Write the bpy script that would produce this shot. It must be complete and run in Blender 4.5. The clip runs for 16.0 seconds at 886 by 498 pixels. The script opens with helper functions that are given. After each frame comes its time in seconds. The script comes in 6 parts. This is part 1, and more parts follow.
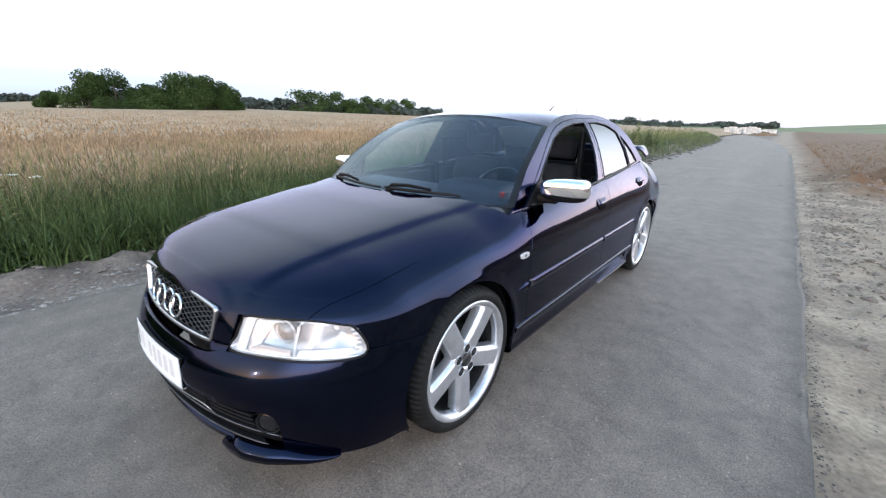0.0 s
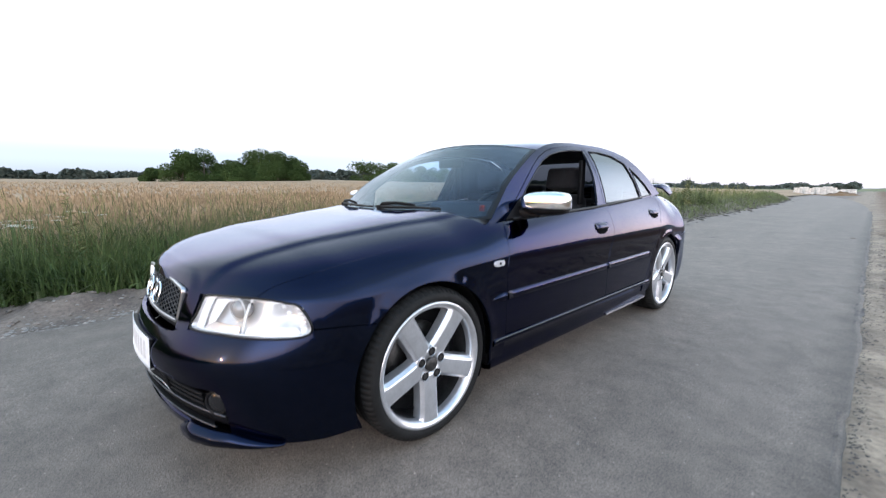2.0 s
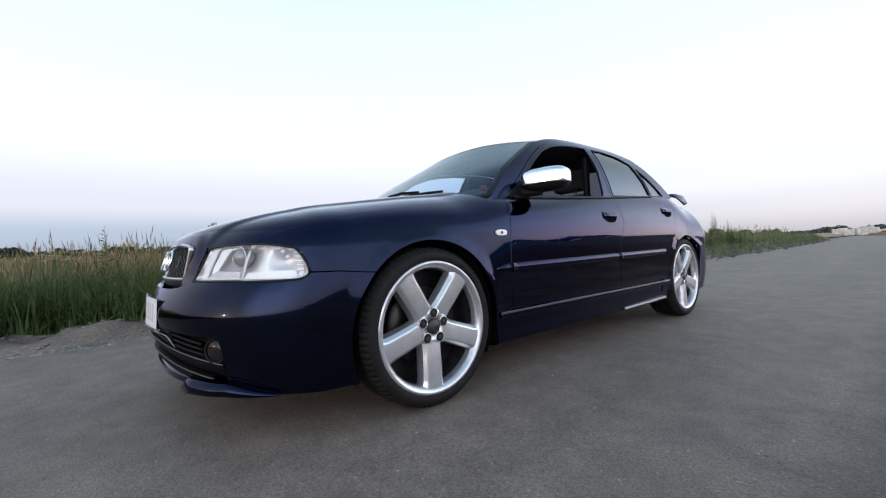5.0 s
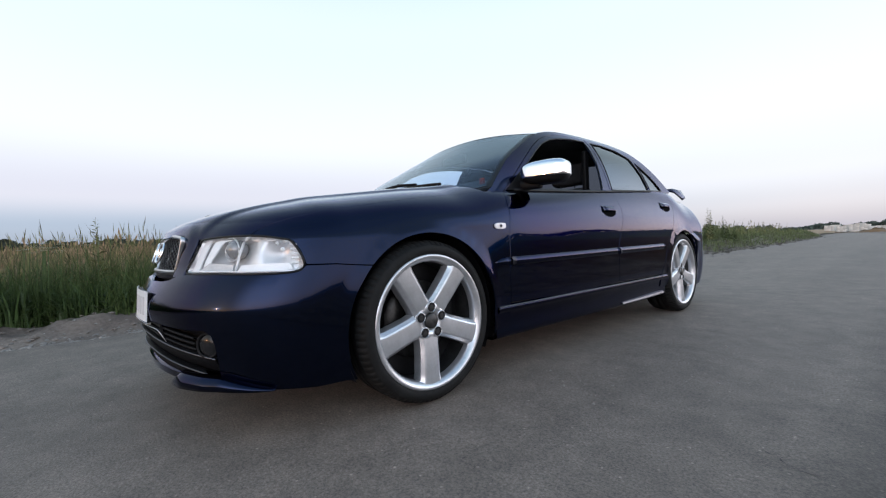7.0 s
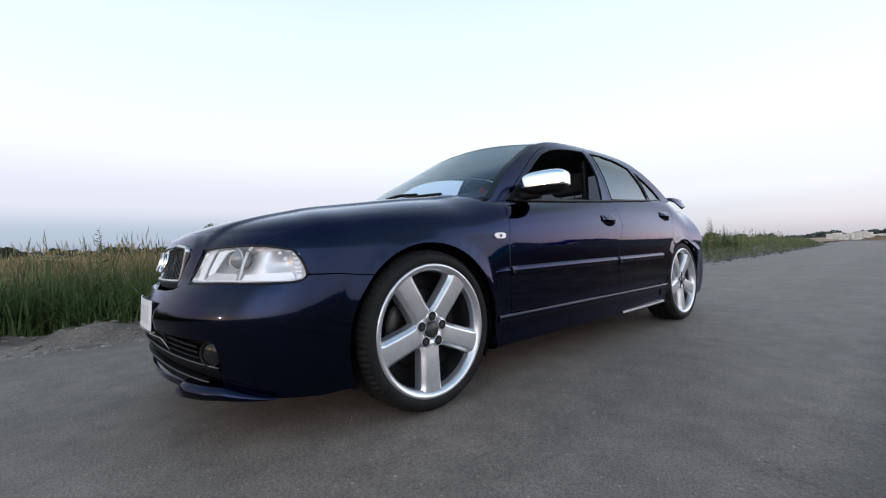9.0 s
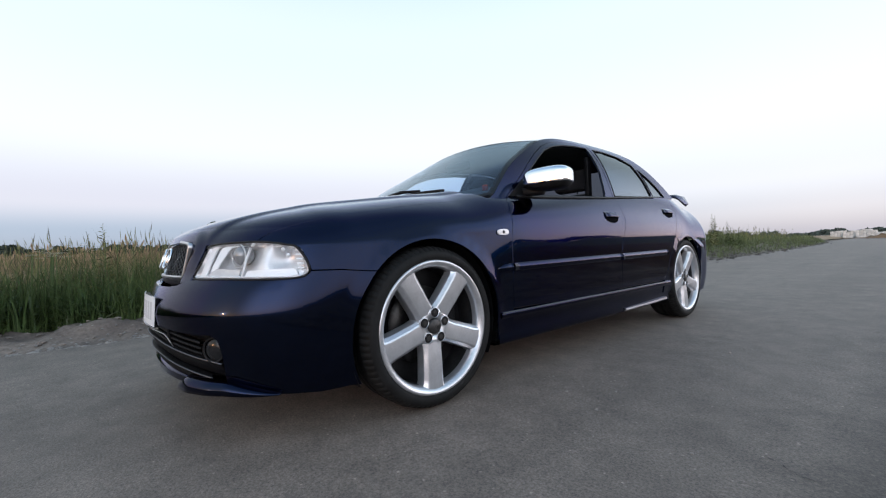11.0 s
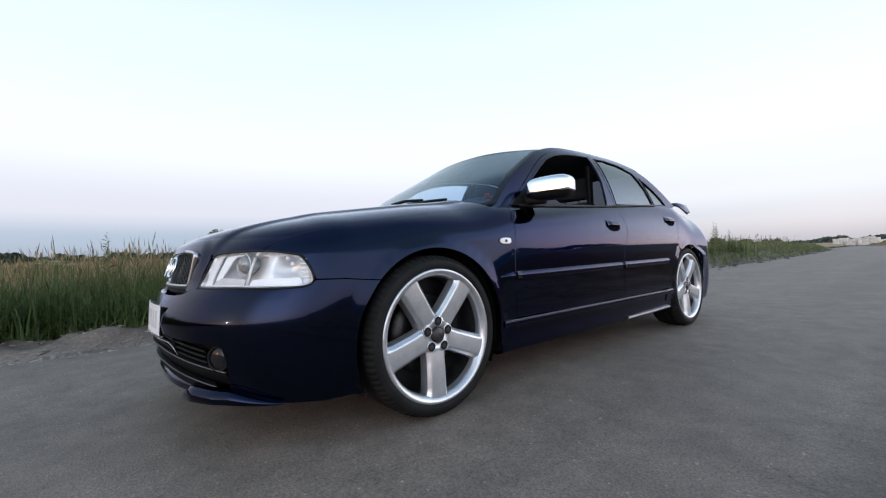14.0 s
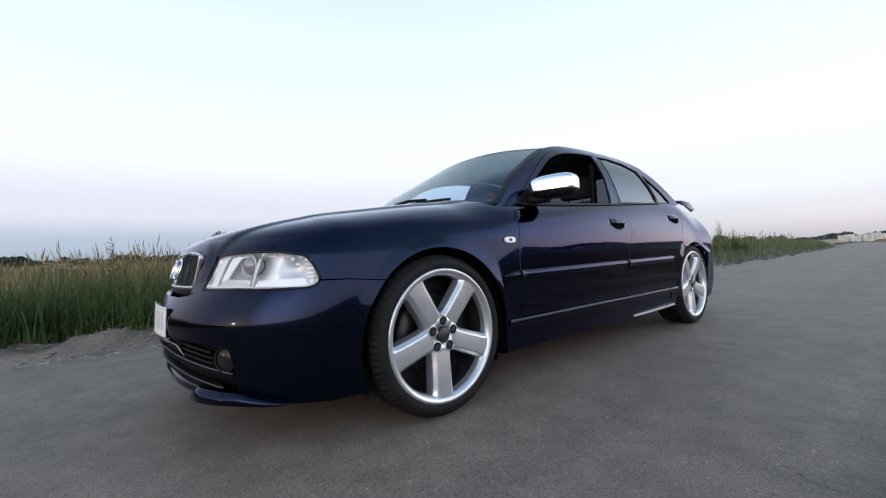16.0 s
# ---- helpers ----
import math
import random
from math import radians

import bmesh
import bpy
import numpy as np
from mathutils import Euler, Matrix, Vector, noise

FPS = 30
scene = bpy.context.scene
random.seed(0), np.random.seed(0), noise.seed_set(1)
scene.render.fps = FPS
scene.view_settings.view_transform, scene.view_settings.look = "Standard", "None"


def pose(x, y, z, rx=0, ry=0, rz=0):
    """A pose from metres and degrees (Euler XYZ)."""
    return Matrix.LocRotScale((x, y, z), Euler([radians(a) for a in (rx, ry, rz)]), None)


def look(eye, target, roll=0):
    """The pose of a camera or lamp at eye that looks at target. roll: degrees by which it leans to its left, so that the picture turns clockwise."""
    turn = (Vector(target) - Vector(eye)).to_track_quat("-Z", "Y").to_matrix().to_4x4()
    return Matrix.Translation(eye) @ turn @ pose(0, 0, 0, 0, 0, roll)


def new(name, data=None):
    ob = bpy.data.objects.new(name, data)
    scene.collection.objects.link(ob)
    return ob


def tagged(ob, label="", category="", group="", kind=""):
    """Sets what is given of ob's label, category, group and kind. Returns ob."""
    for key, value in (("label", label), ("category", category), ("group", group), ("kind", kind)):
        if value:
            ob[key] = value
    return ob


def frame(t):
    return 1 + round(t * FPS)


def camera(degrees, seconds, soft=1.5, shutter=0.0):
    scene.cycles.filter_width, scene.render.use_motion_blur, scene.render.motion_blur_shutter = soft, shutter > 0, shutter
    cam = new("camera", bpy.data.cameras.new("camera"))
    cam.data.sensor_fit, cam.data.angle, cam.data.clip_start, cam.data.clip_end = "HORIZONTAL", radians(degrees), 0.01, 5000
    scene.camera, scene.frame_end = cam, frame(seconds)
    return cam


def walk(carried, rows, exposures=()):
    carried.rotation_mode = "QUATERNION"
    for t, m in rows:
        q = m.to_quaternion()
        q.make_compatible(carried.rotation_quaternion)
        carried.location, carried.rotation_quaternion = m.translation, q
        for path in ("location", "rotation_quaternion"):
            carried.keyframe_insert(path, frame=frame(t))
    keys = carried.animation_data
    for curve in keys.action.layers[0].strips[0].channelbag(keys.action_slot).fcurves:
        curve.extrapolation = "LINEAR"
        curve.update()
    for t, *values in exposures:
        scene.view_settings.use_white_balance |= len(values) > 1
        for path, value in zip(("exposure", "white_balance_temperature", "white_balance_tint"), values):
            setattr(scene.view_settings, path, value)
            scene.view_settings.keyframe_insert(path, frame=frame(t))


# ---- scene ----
from mathutils.geometry import delaunay_2d_cdt

cam = camera(95.9, 16.0, soft=1.2, shutter=0.5)
PATH = [
    (0, (1.669, -1.197, 1.272), (0.458, 0.275, 0.664), 1.0),
    (0.5, (1.763, -1.096, 1.238), (0.503, 0.352, 0.677), 1.0),
    (1, (1.947, -1.02, 1.223), (0.515, 0.295, 0.751), 2.4),
    (1.5, (1.999, -1.026, 1.2), (0.596, 0.371, 0.913), 1.9),
    (2, (1.986, -1.022, 1.03), (0.541, 0.328, 0.73), -0.0),
    (2.5, (2.012, -0.986, 0.82), (0.536, 0.344, 0.593), -0.5),
    (3, (2.046, -0.98, 0.665), (0.531, 0.323, 0.584), -1.1),
    (3.5, (2.05, -0.983, 0.628), (0.509, 0.29, 0.556), -2.6),
    (4, (2.079, -0.98, 0.614), (0.553, 0.312, 0.597), -3.0),
    (4.5, (2.089, -0.984, 0.62), (0.55, 0.293, 0.632), -2.7),
    (7, (2.056, -0.971, 0.616), (0.53, 0.322, 0.594), -2.3),
    (7.5, (2.064, -0.975, 0.619), (0.532, 0.311, 0.608), -2.2),
    (8, (2.061, -0.979, 0.616), (0.536, 0.314, 0.604), -1.9),
    (8.5, (2.064, -0.981, 0.619), (0.532, 0.305, 0.62), -2.1),
    (9, (2.073, -0.982, 0.622), (0.544, 0.308, 0.641), -2.3),
    (11.5, (2.068, -0.981, 0.616), (0.531, 0.298, 0.623), -2.3),
    (12, (2.072, -0.989, 0.622), (0.529, 0.284, 0.645), -2.4),
    (12.5, (2.07, -0.991, 0.62), (0.527, 0.282, 0.647), -2.3),
    (13, (2.064, -0.994, 0.62), (0.521, 0.278, 0.641), -2.1),
    (13.5, (2.071, -0.99, 0.62), (0.53, 0.285, 0.656), -2.1),
    (14, (2.072, -0.993, 0.622), (0.533, 0.284, 0.668), -2.3),
    (14.5, (2.075, -0.997, 0.624), (0.535, 0.277, 0.678), -2.4),
    (15, (2.07, -1.001, 0.625), (0.525, 0.269, 0.682), -2.5),
    (15.5, (2.069, -1.002, 0.624), (0.524, 0.266, 0.684), -2.6),
    (16, (2.065, -0.998, 0.62), (0.518, 0.269, 0.667), -2.8),
]
walk(cam, [(t, look(eye, target, roll)) for t, eye, target, roll in PATH],
     [(0, 1.45), (0.5, 1.6), (1.0, 1.62), (1.5, 1.56), (2.0, 1.39), (2.5, 1.19), (3, 0.98), (3.5, 0.88), (4.5, 0.68), (7, 0.56), (16, 0.56)])

# ---- world, sun ----
SUN_TURN, SUN_UP = 185.0, 4.0
world = bpy.data.worlds.new("dusk_sky")
scene.world = world
world.use_nodes = True
wn, wl = world.node_tree.nodes, world.node_tree.links
wn.clear()
sky = wn.new("ShaderNodeTexSky")
sky.sky_type, sky.sun_disc = "NISHITA", False
sky.sun_elevation, sky.sun_rotation = radians(SUN_UP), radians(SUN_TURN)
sky.altitude, sky.air_density, sky.dust_density, sky.ozone_density = 200, 1.0, 1.5, 2.0
# thin dusk haze: lilac over a blue rim, paler above, laid over the clear sky
coord, split = wn.new("ShaderNodeTexCoord"), wn.new("ShaderNodeSeparateXYZ")


def haze(low, mid=(0.63, 0.645, 0.675, 1), high=(0.57, 0.65, 0.68, 1)):
    """Sky colour by height: low holds the stops next to the horizon."""
    ramp = wn.new("ShaderNodeValToRGB")
    ramp.color_ramp.interpolation = "EASE"
    stops = ramp.color_ramp.elements
    stops[0].position, stops[0].color = 0.0, low[0]
    stops[1].position, stops[1].color = 1.0, (0.18, 0.29, 0.46, 1)
    for place, shade in ((0.06, low[1]), (0.12, low[2]), (0.25, mid), (0.45, high), (0.64, (0.44, 0.57, 0.64, 1)), (0.80, (0.30, 0.43, 0.60, 1))):
        stops.new(place).color = shade
    wl.new(split.outputs["Z"], ramp.inputs["Fac"])
    return ramp.outputs["Color"]


# bluer over the far side of the wheat field, lilac elsewhere
blue_side = haze(((0.168, 0.216, 0.305, 1), (0.265, 0.32, 0.44, 1), (0.49, 0.48, 0.56, 1)))
lilac_side = haze(((0.36, 0.36, 0.43, 1), (0.48, 0.46, 0.54, 1), (0.56, 0.54, 0.60, 1)))
turn, sides = wn.new("ShaderNodeMapRange"), wn.new("ShaderNodeMixRGB")
turn.inputs["From Min"].default_value, turn.inputs["From Max"].default_value = -0.95, -0.1
wl.new(split.outputs["X"], turn.inputs["Value"])
wl.new(turn.outputs["Result"], sides.inputs["Fac"])
wl.new(blue_side, sides.inputs["Color1"])
wl.new(lilac_side, sides.inputs["Color2"])
# bright band added to unseen sky over the brown field, for the flank's reflections
glow_rise, glow_fall = wn.new("ShaderNodeMapRange"), wn.new("ShaderNodeMapRange")
glow_turn, glowing = wn.new("ShaderNodeMath"), wn.new("ShaderNodeMixRGB")
for node, x0, x1, f0, f1 in ((glow_rise, 0.04, 0.36, 0.0, 1.0), (glow_fall, 0.55, 0.92, 1.0, 0.38)):
    node.interpolation_type = "SMOOTHSTEP"
    for key, value in (("From Min", x0), ("From Max", x1), ("To Min", f0), ("To Max", f1)):
        node.inputs[key].default_value = value
    wl.new(split.outputs["X"], node.inputs["Value"])
glow_turn.operation = "MULTIPLY"
wl.new(glow_rise.outputs["Result"], glow_turn.inputs[0])
wl.new(glow_fall.outputs["Result"], glow_turn.inputs[1])
wl.new(glow_turn.outputs[0], glowing.inputs["Fac"])
wl.new(sides.outputs["Color"], glowing.inputs["Color1"])
wl.new(haze(((1.9, 1.5, 1.45, 1), (2.5, 2.1, 2.1, 1), (2.4, 2.2, 2.3, 1)), (2.0, 2.1, 2.35, 1), (1.15, 1.4, 1.75, 1)), glowing.inputs["Color2"])
scaled = wn.new("ShaderNodeMixRGB")
scaled.blend_type = "ADD"
scaled.inputs["Fac"].default_value = 0.05
back = wn.new("ShaderNodeBackground")
back.inputs["Strength"].default_value = 1.0
wout = wn.new("ShaderNodeOutputWorld")
wl.new(coord.outputs["Generated"], split.inputs["Vector"])
wl.new(glowing.outputs["Color"], scaled.inputs["Color1"])
wl.new(sky.outputs["Color"], scaled.inputs["Color2"])
wl.new(scaled.outputs["Color"], back.inputs["Color"])
wl.new(back.outputs["Background"], wout.inputs["Surface"])
sun = new("sun", bpy.data.lights.new("sun", "SUN"))
sun.data.energy, sun.data.angle, sun.data.color = 0.15, radians(1.0), (1.0, 0.46, 0.24)
sun.matrix_world = look((0, 0, 30), (-30 * math.sin(radians(SUN_TURN)), -30 * math.cos(radians(SUN_TURN)), 30 - 30 * math.tan(radians(SUN_UP))))


# ---- materials ----
def mat(name, color, rough=0.6, metal=0.0, vary=0.25, scale=8.0, fine=90.0, bump=0.0, bump_scale=120.0, coat=0.0, coat_rough=0.03, spec=0.5, rand=0.0, island=0.0, second=None):
    """A surface with colour that varies at two scales, and relief."""
    m = bpy.data.materials.new(name)
    m.use_nodes = True
    n, l = m.node_tree.nodes, m.node_tree.links
    b = n["Principled BSDF"]
    b.inputs["Roughness"].default_value, b.inputs["Metallic"].default_value = rough, metal
    b.inputs["Coat Weight"].default_value, b.inputs["Coat Roughness"].default_value = coat, coat_rough
    b.inputs["Specular IOR Level"].default_value = spec
    tc = n.new("ShaderNodeTexCoord")
    n1, n2 = n.new("ShaderNodeTexNoise"), n.new("ShaderNodeTexNoise")
    n1.inputs["Scale"].default_value, n2.inputs["Scale"].default_value = scale, fine
    n1.inputs["Detail"].default_value = n2.inputs["Detail"].default_value = 4
    l.new(tc.outputs["Object"], n1.inputs["Vector"])
    l.new(tc.outputs["Object"], n2.inputs["Vector"])
    c1, c2 = n.new("ShaderNodeMixRGB"), n.new("ShaderNodeMixRGB")
    dark = tuple(c * (1 - vary) for c in color) if second is None else second
    c1.inputs["Color1"].default_value = (*dark, 1)
    c1.inputs["Color2"].default_value = (*(min(1, c * (1 + vary)) if second is None else c for c in color), 1)
    ramp = n.new("ShaderNodeMapRange")
    ramp.inputs["From Min"].default_value, ramp.inputs["From Max"].default_value = 0.35, 0.65
    l.new(n1.outputs["Fac"], ramp.inputs["Value"])
    l.new(ramp.outputs["Result"], c1.inputs["Fac"])
    c2.blend_type = "MULTIPLY"
    c2.inputs["Fac"].default_value = 1
    r2 = n.new("ShaderNodeMapRange")
    r2.inputs["From Min"].default_value, r2.inputs["From Max"].default_value = 0.3, 0.7
    r2.inputs["To Min"].default_value, r2.inputs["To Max"].default_value = 1 - vary * 0.8, 1 + vary * 0.8
    l.new(n2.outputs["Fac"], r2.inputs["Value"])
    l.new(c1.outputs["Color"], c2.inputs["Color1"])
    l.new(r2.outputs["Result"], c2.inputs["Color2"])
    out = c2.outputs["Color"]
    if rand or island:
        src = n.new("ShaderNodeNewGeometry").outputs["Random Per Island"] if island else n.new("ShaderNodeObjectInfo").outputs["Random"]
        k = island or rand
        r3 = n.new("ShaderNodeMapRange")
        r3.inputs["To Min"].default_value, r3.inputs["To Max"].default_value = 1 - k, 1 + k
        l.new(src, r3.inputs["Value"])
        c3 = n.new("ShaderNodeMixRGB")
        c3.blend_type = "MULTIPLY"
        c3.inputs["Fac"].default_value = 1
        l.new(out, c3.inputs["Color1"])
        l.new(r3.outputs["Result"], c3.inputs["Color2"])
        out = c3.outputs["Color"]
    l.new(out, b.inputs["Base Color"])
    if bump:
        n3, bp = n.new("ShaderNodeTexNoise"), n.new("ShaderNodeBump")
        n3.inputs["Scale"].default_value, n3.inputs["Detail"].default_value = bump_scale, 6
        bp.inputs["Strength"].default_value, bp.inputs["Distance"].default_value = bump, 0.01
        l.new(tc.outputs["Object"], n3.inputs["Vector"])
        l.new(n3.outputs["Fac"], bp.inputs["Height"])
        l.new(bp.outputs["Normal"], b.inputs["Normal"])
    return m


def glass(name, tint, gloss=1.0, sheen=None, cast=(1.0, 1.0, 1.0)):
    """A thin clear pane: tinted see-through, with a mirror sheen by Fresnel."""
    m = bpy.data.materials.new(name)
    m.use_nodes = True
    n, l = m.node_tree.nodes, m.node_tree.links
    n.clear()
    out, mix, tr, gl, fr = (n.new("ShaderNode" + k) for k in ("OutputMaterial", "MixShader", "BsdfTransparent", "BsdfGlossy", "Fresnel"))
    tr.inputs["Color"].default_value = (*tint, 1)
    gl.inputs["Roughness"].default_value = 0.01
    gl.inputs["Color"].default_value = (*cast, 1)
    fr.inputs["IOR"].default_value = 1.45 + 0.35 * (gloss - 1)
    if sheen is None:
        l.new(fr.outputs["Fac"], mix.inputs["Fac"])
    else:
        mix.inputs["Fac"].default_value = sheen
    l.new(tr.outputs["BSDF"], mix.inputs[1])
    l.new(gl.outputs["BSDF"], mix.inputs[2])
    l.new(mix.outputs["Shader"], out.inputs["Surface"])
    return m


PAINT = mat("navy_metallic_paint", (0.0026, 0.0070, 0.025), 0.14, 1.0, vary=0.06, scale=2.0, fine=900, coat=1.0, coat_rough=0.03)
PAINT.node_tree.nodes["Principled BSDF"].inputs["Specular Tint"].default_value = (0.06, 0.205, 0.49, 1)
PAINT.node_tree.nodes["Principled BSDF"].inputs["Coat IOR"].default_value = 1.24
PLATEGREY = mat("grey_bars", (0.55, 0.55, 0.57), 0.5, vary=0.05)
MESHGREY = mat("dark_grey_mesh", (0.05, 0.05, 0.055), 0.35, 0.3, vary=0.1)
CHROME = mat("chrome", (0.85, 0.86, 0.88), 0.06, 1.0, vary=0.03)
BRIGHT = mat("bright_satin_chrome", (0.48, 0.48, 0.50), 0.28, 1.0, vary=0.05)
SATIN = mat("satin_trim", (0.15, 0.155, 0.175), 0.4, 1.0, vary=0.06)
SILLSHEEN = mat("dull_sill_sheen", (0.075, 0.08, 0.08), 0.4, 1.0, vary=0.08)
ALLOY = mat("silver_alloy", (0.54, 0.55, 0.575), 0.30, 0.80, vary=0.06, scale=20, coat=0.4)
BARREL = mat("dull_wheel_barrel", (0.07, 0.07, 0.072), 0.4, 0.8, vary=0.2, scale=12)
TYRE = mat("tyre_rubber", (0.007, 0.007, 0.007), 0.7, vary=0.3, scale=14, bump=0.15, bump_scale=300, spec=0.2)
BLACK = mat("black_plastic", (0.007, 0.007, 0.008), 0.5, vary=0.2, bump=0.1, bump_scale=400, spec=0.12)
GLOSSBLACK = mat("gloss_black", (0.008, 0.008, 0.01), 0.12, vary=0.1, coat=0.5)
SHADEBLACK = mat("matt_shade_black", (0.005, 0.005, 0.006), 0.95, vary=0.1, spec=0.02)
SEAL = mat("rubber_seal", (0.006, 0.006, 0.007), 0.5, vary=0.15, spec=0.25)
CLOTH = mat("charcoal_cloth", (0.03, 0.03, 0.034), 0.9, vary=0.25, fine=300, bump=0.2, bump_scale=500)
DASHM = mat("dark_dashboard", (0.045, 0.05, 0.055), 0.6, vary=0.15, bump=0.15, bump_scale=300)
WHITE = mat("white_plate", (0.75, 0.76, 0.78), 0.35, vary=0.05)
STEEL = mat("brake_steel", (0.055, 0.053, 0.052), 0.45, 0.8, vary=0.25, scale=30)
REFLECT = mat("lamp_reflector", (0.60, 0.60, 0.62), 0.30, 0.45, vary=0.05, scale=40)
GLASSY = mat("grey_lens_glass", (0.20, 0.20, 0.21), 0.08, 0.2, vary=0.05, coat=0.8)
LAMPWHITE = mat("pale_lamp_plastic", (0.80, 0.81, 0.83), 0.30, 0.0, vary=0.03, coat=0.4)
FOG = mat("dark_fog_glass", (0.012, 0.0125, 0.014), 0.12, vary=0.1, spec=0.25)
LENS_IN = mat("lamp_bezel_grey", (0.50, 0.50, 0.52), 0.2, 0.3, vary=0.08)
AMBER = mat("amber_red_plastic", (0.25, 0.02, 0.015), 0.3, vary=0.1)
TAILLENS = mat("sheen_pale_lamp_plastic", (0.55, 0.52, 0.53), 0.15, 0.3, vary=0.1, coat=0.6)
CLEAR = glass("clear_lamp_cover", (0.97, 0.975, 0.98), sheen=0.035)
SCREEN = glass("green_tinted_glass", (0.70, 0.81, 0.92), 1.15, cast=(0.80, 0.89, 1.0))
TINT = glass("dark_tinted_glass", (0.075, 0.085, 0.105), 1.2, cast=(0.88, 0.94, 1.0))
HEADLINER = mat("grey_headliner", (0.16, 0.16, 0.165), 0.9, vary=0.1)


# ---- mesh helpers ----
def mesh_part(name, verts, faces, material, parent=None, label="", smooth=True, normals=None):
    me = bpy.data.meshes.new(name)
    me.from_pydata([tuple(v) for v in verts], [], faces)
    me.materials.append(material)
    me.polygons.foreach_set("use_smooth", [smooth] * len(me.polygons))
    if normals is not None:
        me.normals_split_custom_set_from_vertices([tuple(n) for n in normals])
    me.update()
    ob = new(name, me)
    ob.parent = parent
    return tagged(ob, label) if label else ob


def part(name, bm, material, parent=None, label="", smooth=True, angle=40):
    """Links a bmesh as one mesh object under a thing or a part."""
    bmesh.ops.recalc_face_normals(bm, faces=bm.faces[:])
    me = bpy.data.meshes.new(name)
    for e in bm.edges:
        if len(e.link_faces) == 2 and e.calc_face_angle(0) > radians(angle):
            e.smooth = False
    for f in bm.faces:
        f.smooth = smooth
    bm.to_mesh(me)
    bm.free()
    me.materials.append(material)
    ob = new(name, me)
    ob.parent = parent
    return tagged(ob, label) if label else ob


def empty(name, parent=None, m=None):
    ob = new(name)
    ob.parent = parent
    ob.empty_display_size = 0.1
    if m is not None:
        ob.matrix_basis = m
    return ob


def add_box(bm, lo, hi, bevel=0.0, m=None, taper=1.0):
    """A box with rounded edges; taper narrows its top."""
    r = bmesh.ops.create_cube(bm, size=1.0)
    vs = r["verts"]
    c, d = (Vector(lo) + Vector(hi)) / 2, Vector(hi) - Vector(lo)
    for v in vs:
        k = taper if v.co.z > 0 else 1.0
        v.co = Vector((v.co.x * d.x * k, v.co.y * d.y * k, v.co.z * d.z)) + c
    if bevel:
        es = list({e for v in vs for e in v.link_edges})
        g = bmesh.ops.bevel(bm, geom=es, offset=bevel, segments=3, affect="EDGES", profile=0.6)
        vs = list({v for f in g["faces"] for v in f.verts} | {v for v in vs if v.is_valid})
    if m is not None:
        bmesh.ops.transform(bm, matrix=m, verts=vs)
    return bm


def revolve(profile, n=64, closed=False, axis="x"):
    """Verts and faces of a profile of (along, radius) turned round the axis."""
    vs, fs = [], []
    k = len(profile)
    for i in range(n):
        a = 2 * math.pi * i / n
        for h, r in profile:
            vs.append((h, r * math.cos(a), r * math.sin(a)))
    for i in range(n):
        j = (i + 1) % n
        for p in range(k if closed else k - 1):
            q = (p + 1) % k
            fs.append((i * k + p, i * k + q, j * k + q, j * k + p))
    return vs, fs


def tube(points, radius, n=10):
    """A round bar along points."""
    vs, fs = [], []
    pts = [Vector(p) for p in points]
    for i, p in enumerate(pts):
        d = (pts[min(i + 1, len(pts) - 1)] - pts[max(i - 1, 0)]).normalized()
        up = Vector((0, 0, 1)) if abs(d.z) < 0.9 else Vector((0, 1, 0))
        s = d.cross(up).normalized()
        u = s.cross(d)
        r = radius(i / (len(pts) - 1)) if callable(radius) else radius
        for k in range(n):
            a = 2 * math.pi * k / n
            vs.append(p + (s * math.cos(a) + u * math.sin(a)) * r)
    for i in range(len(pts) - 1):
        for k in range(n):
            fs.append((i * n + k, i * n + (k + 1) % n, (i + 1) * n + (k + 1) % n, (i + 1) * n + k))
    fs.append(tuple(range(n - 1, -1, -1)))
    fs.append(tuple((len(pts) - 1) * n + k for k in range(n)))
    return vs, fs


def smooth_line(pts, step, closed=True):
    """A rounder, denser run of points through the given ones."""
    out = []
    n = len(pts)
    for i in range(n if closed else n - 1):
        p0, p1, p2, p3 = (pts[(i + k) % n] if closed else pts[min(max(i + k, 0), n - 1)] for k in (-1, 0, 1, 2))
        d = math.dist(p1, p2)
        k = max(1, int(d / step))
        for j in range(k):
            t = j / k
            out.append(tuple(0.5 * (2 * b + (c - a) * t + (2 * a - 5 * b + 4 * c - e) * t * t + (3 * b - a - 3 * c + e) * t ** 3) for a, b, c, e in zip(p0, p1, p2, p3)))
    if not closed:
        out.append(tuple(pts[-1]))
    return out


def dense(pts, step):
    out = []
    n = len(pts)
    for i in range(n):
        a, b = pts[i], pts[(i + 1) % n]
        k = max(1, math.ceil(math.dist(a, b) / step))
        out += [(a[0] + (b[0] - a[0]) * j / k, a[1] + (b[1] - a[1]) * j / k) for j in range(k)]
    return out


def area2(pts):
    return sum(a[0] * b[1] - b[0] * a[1] for a, b in zip(pts, pts[1:] + pts[:1]))


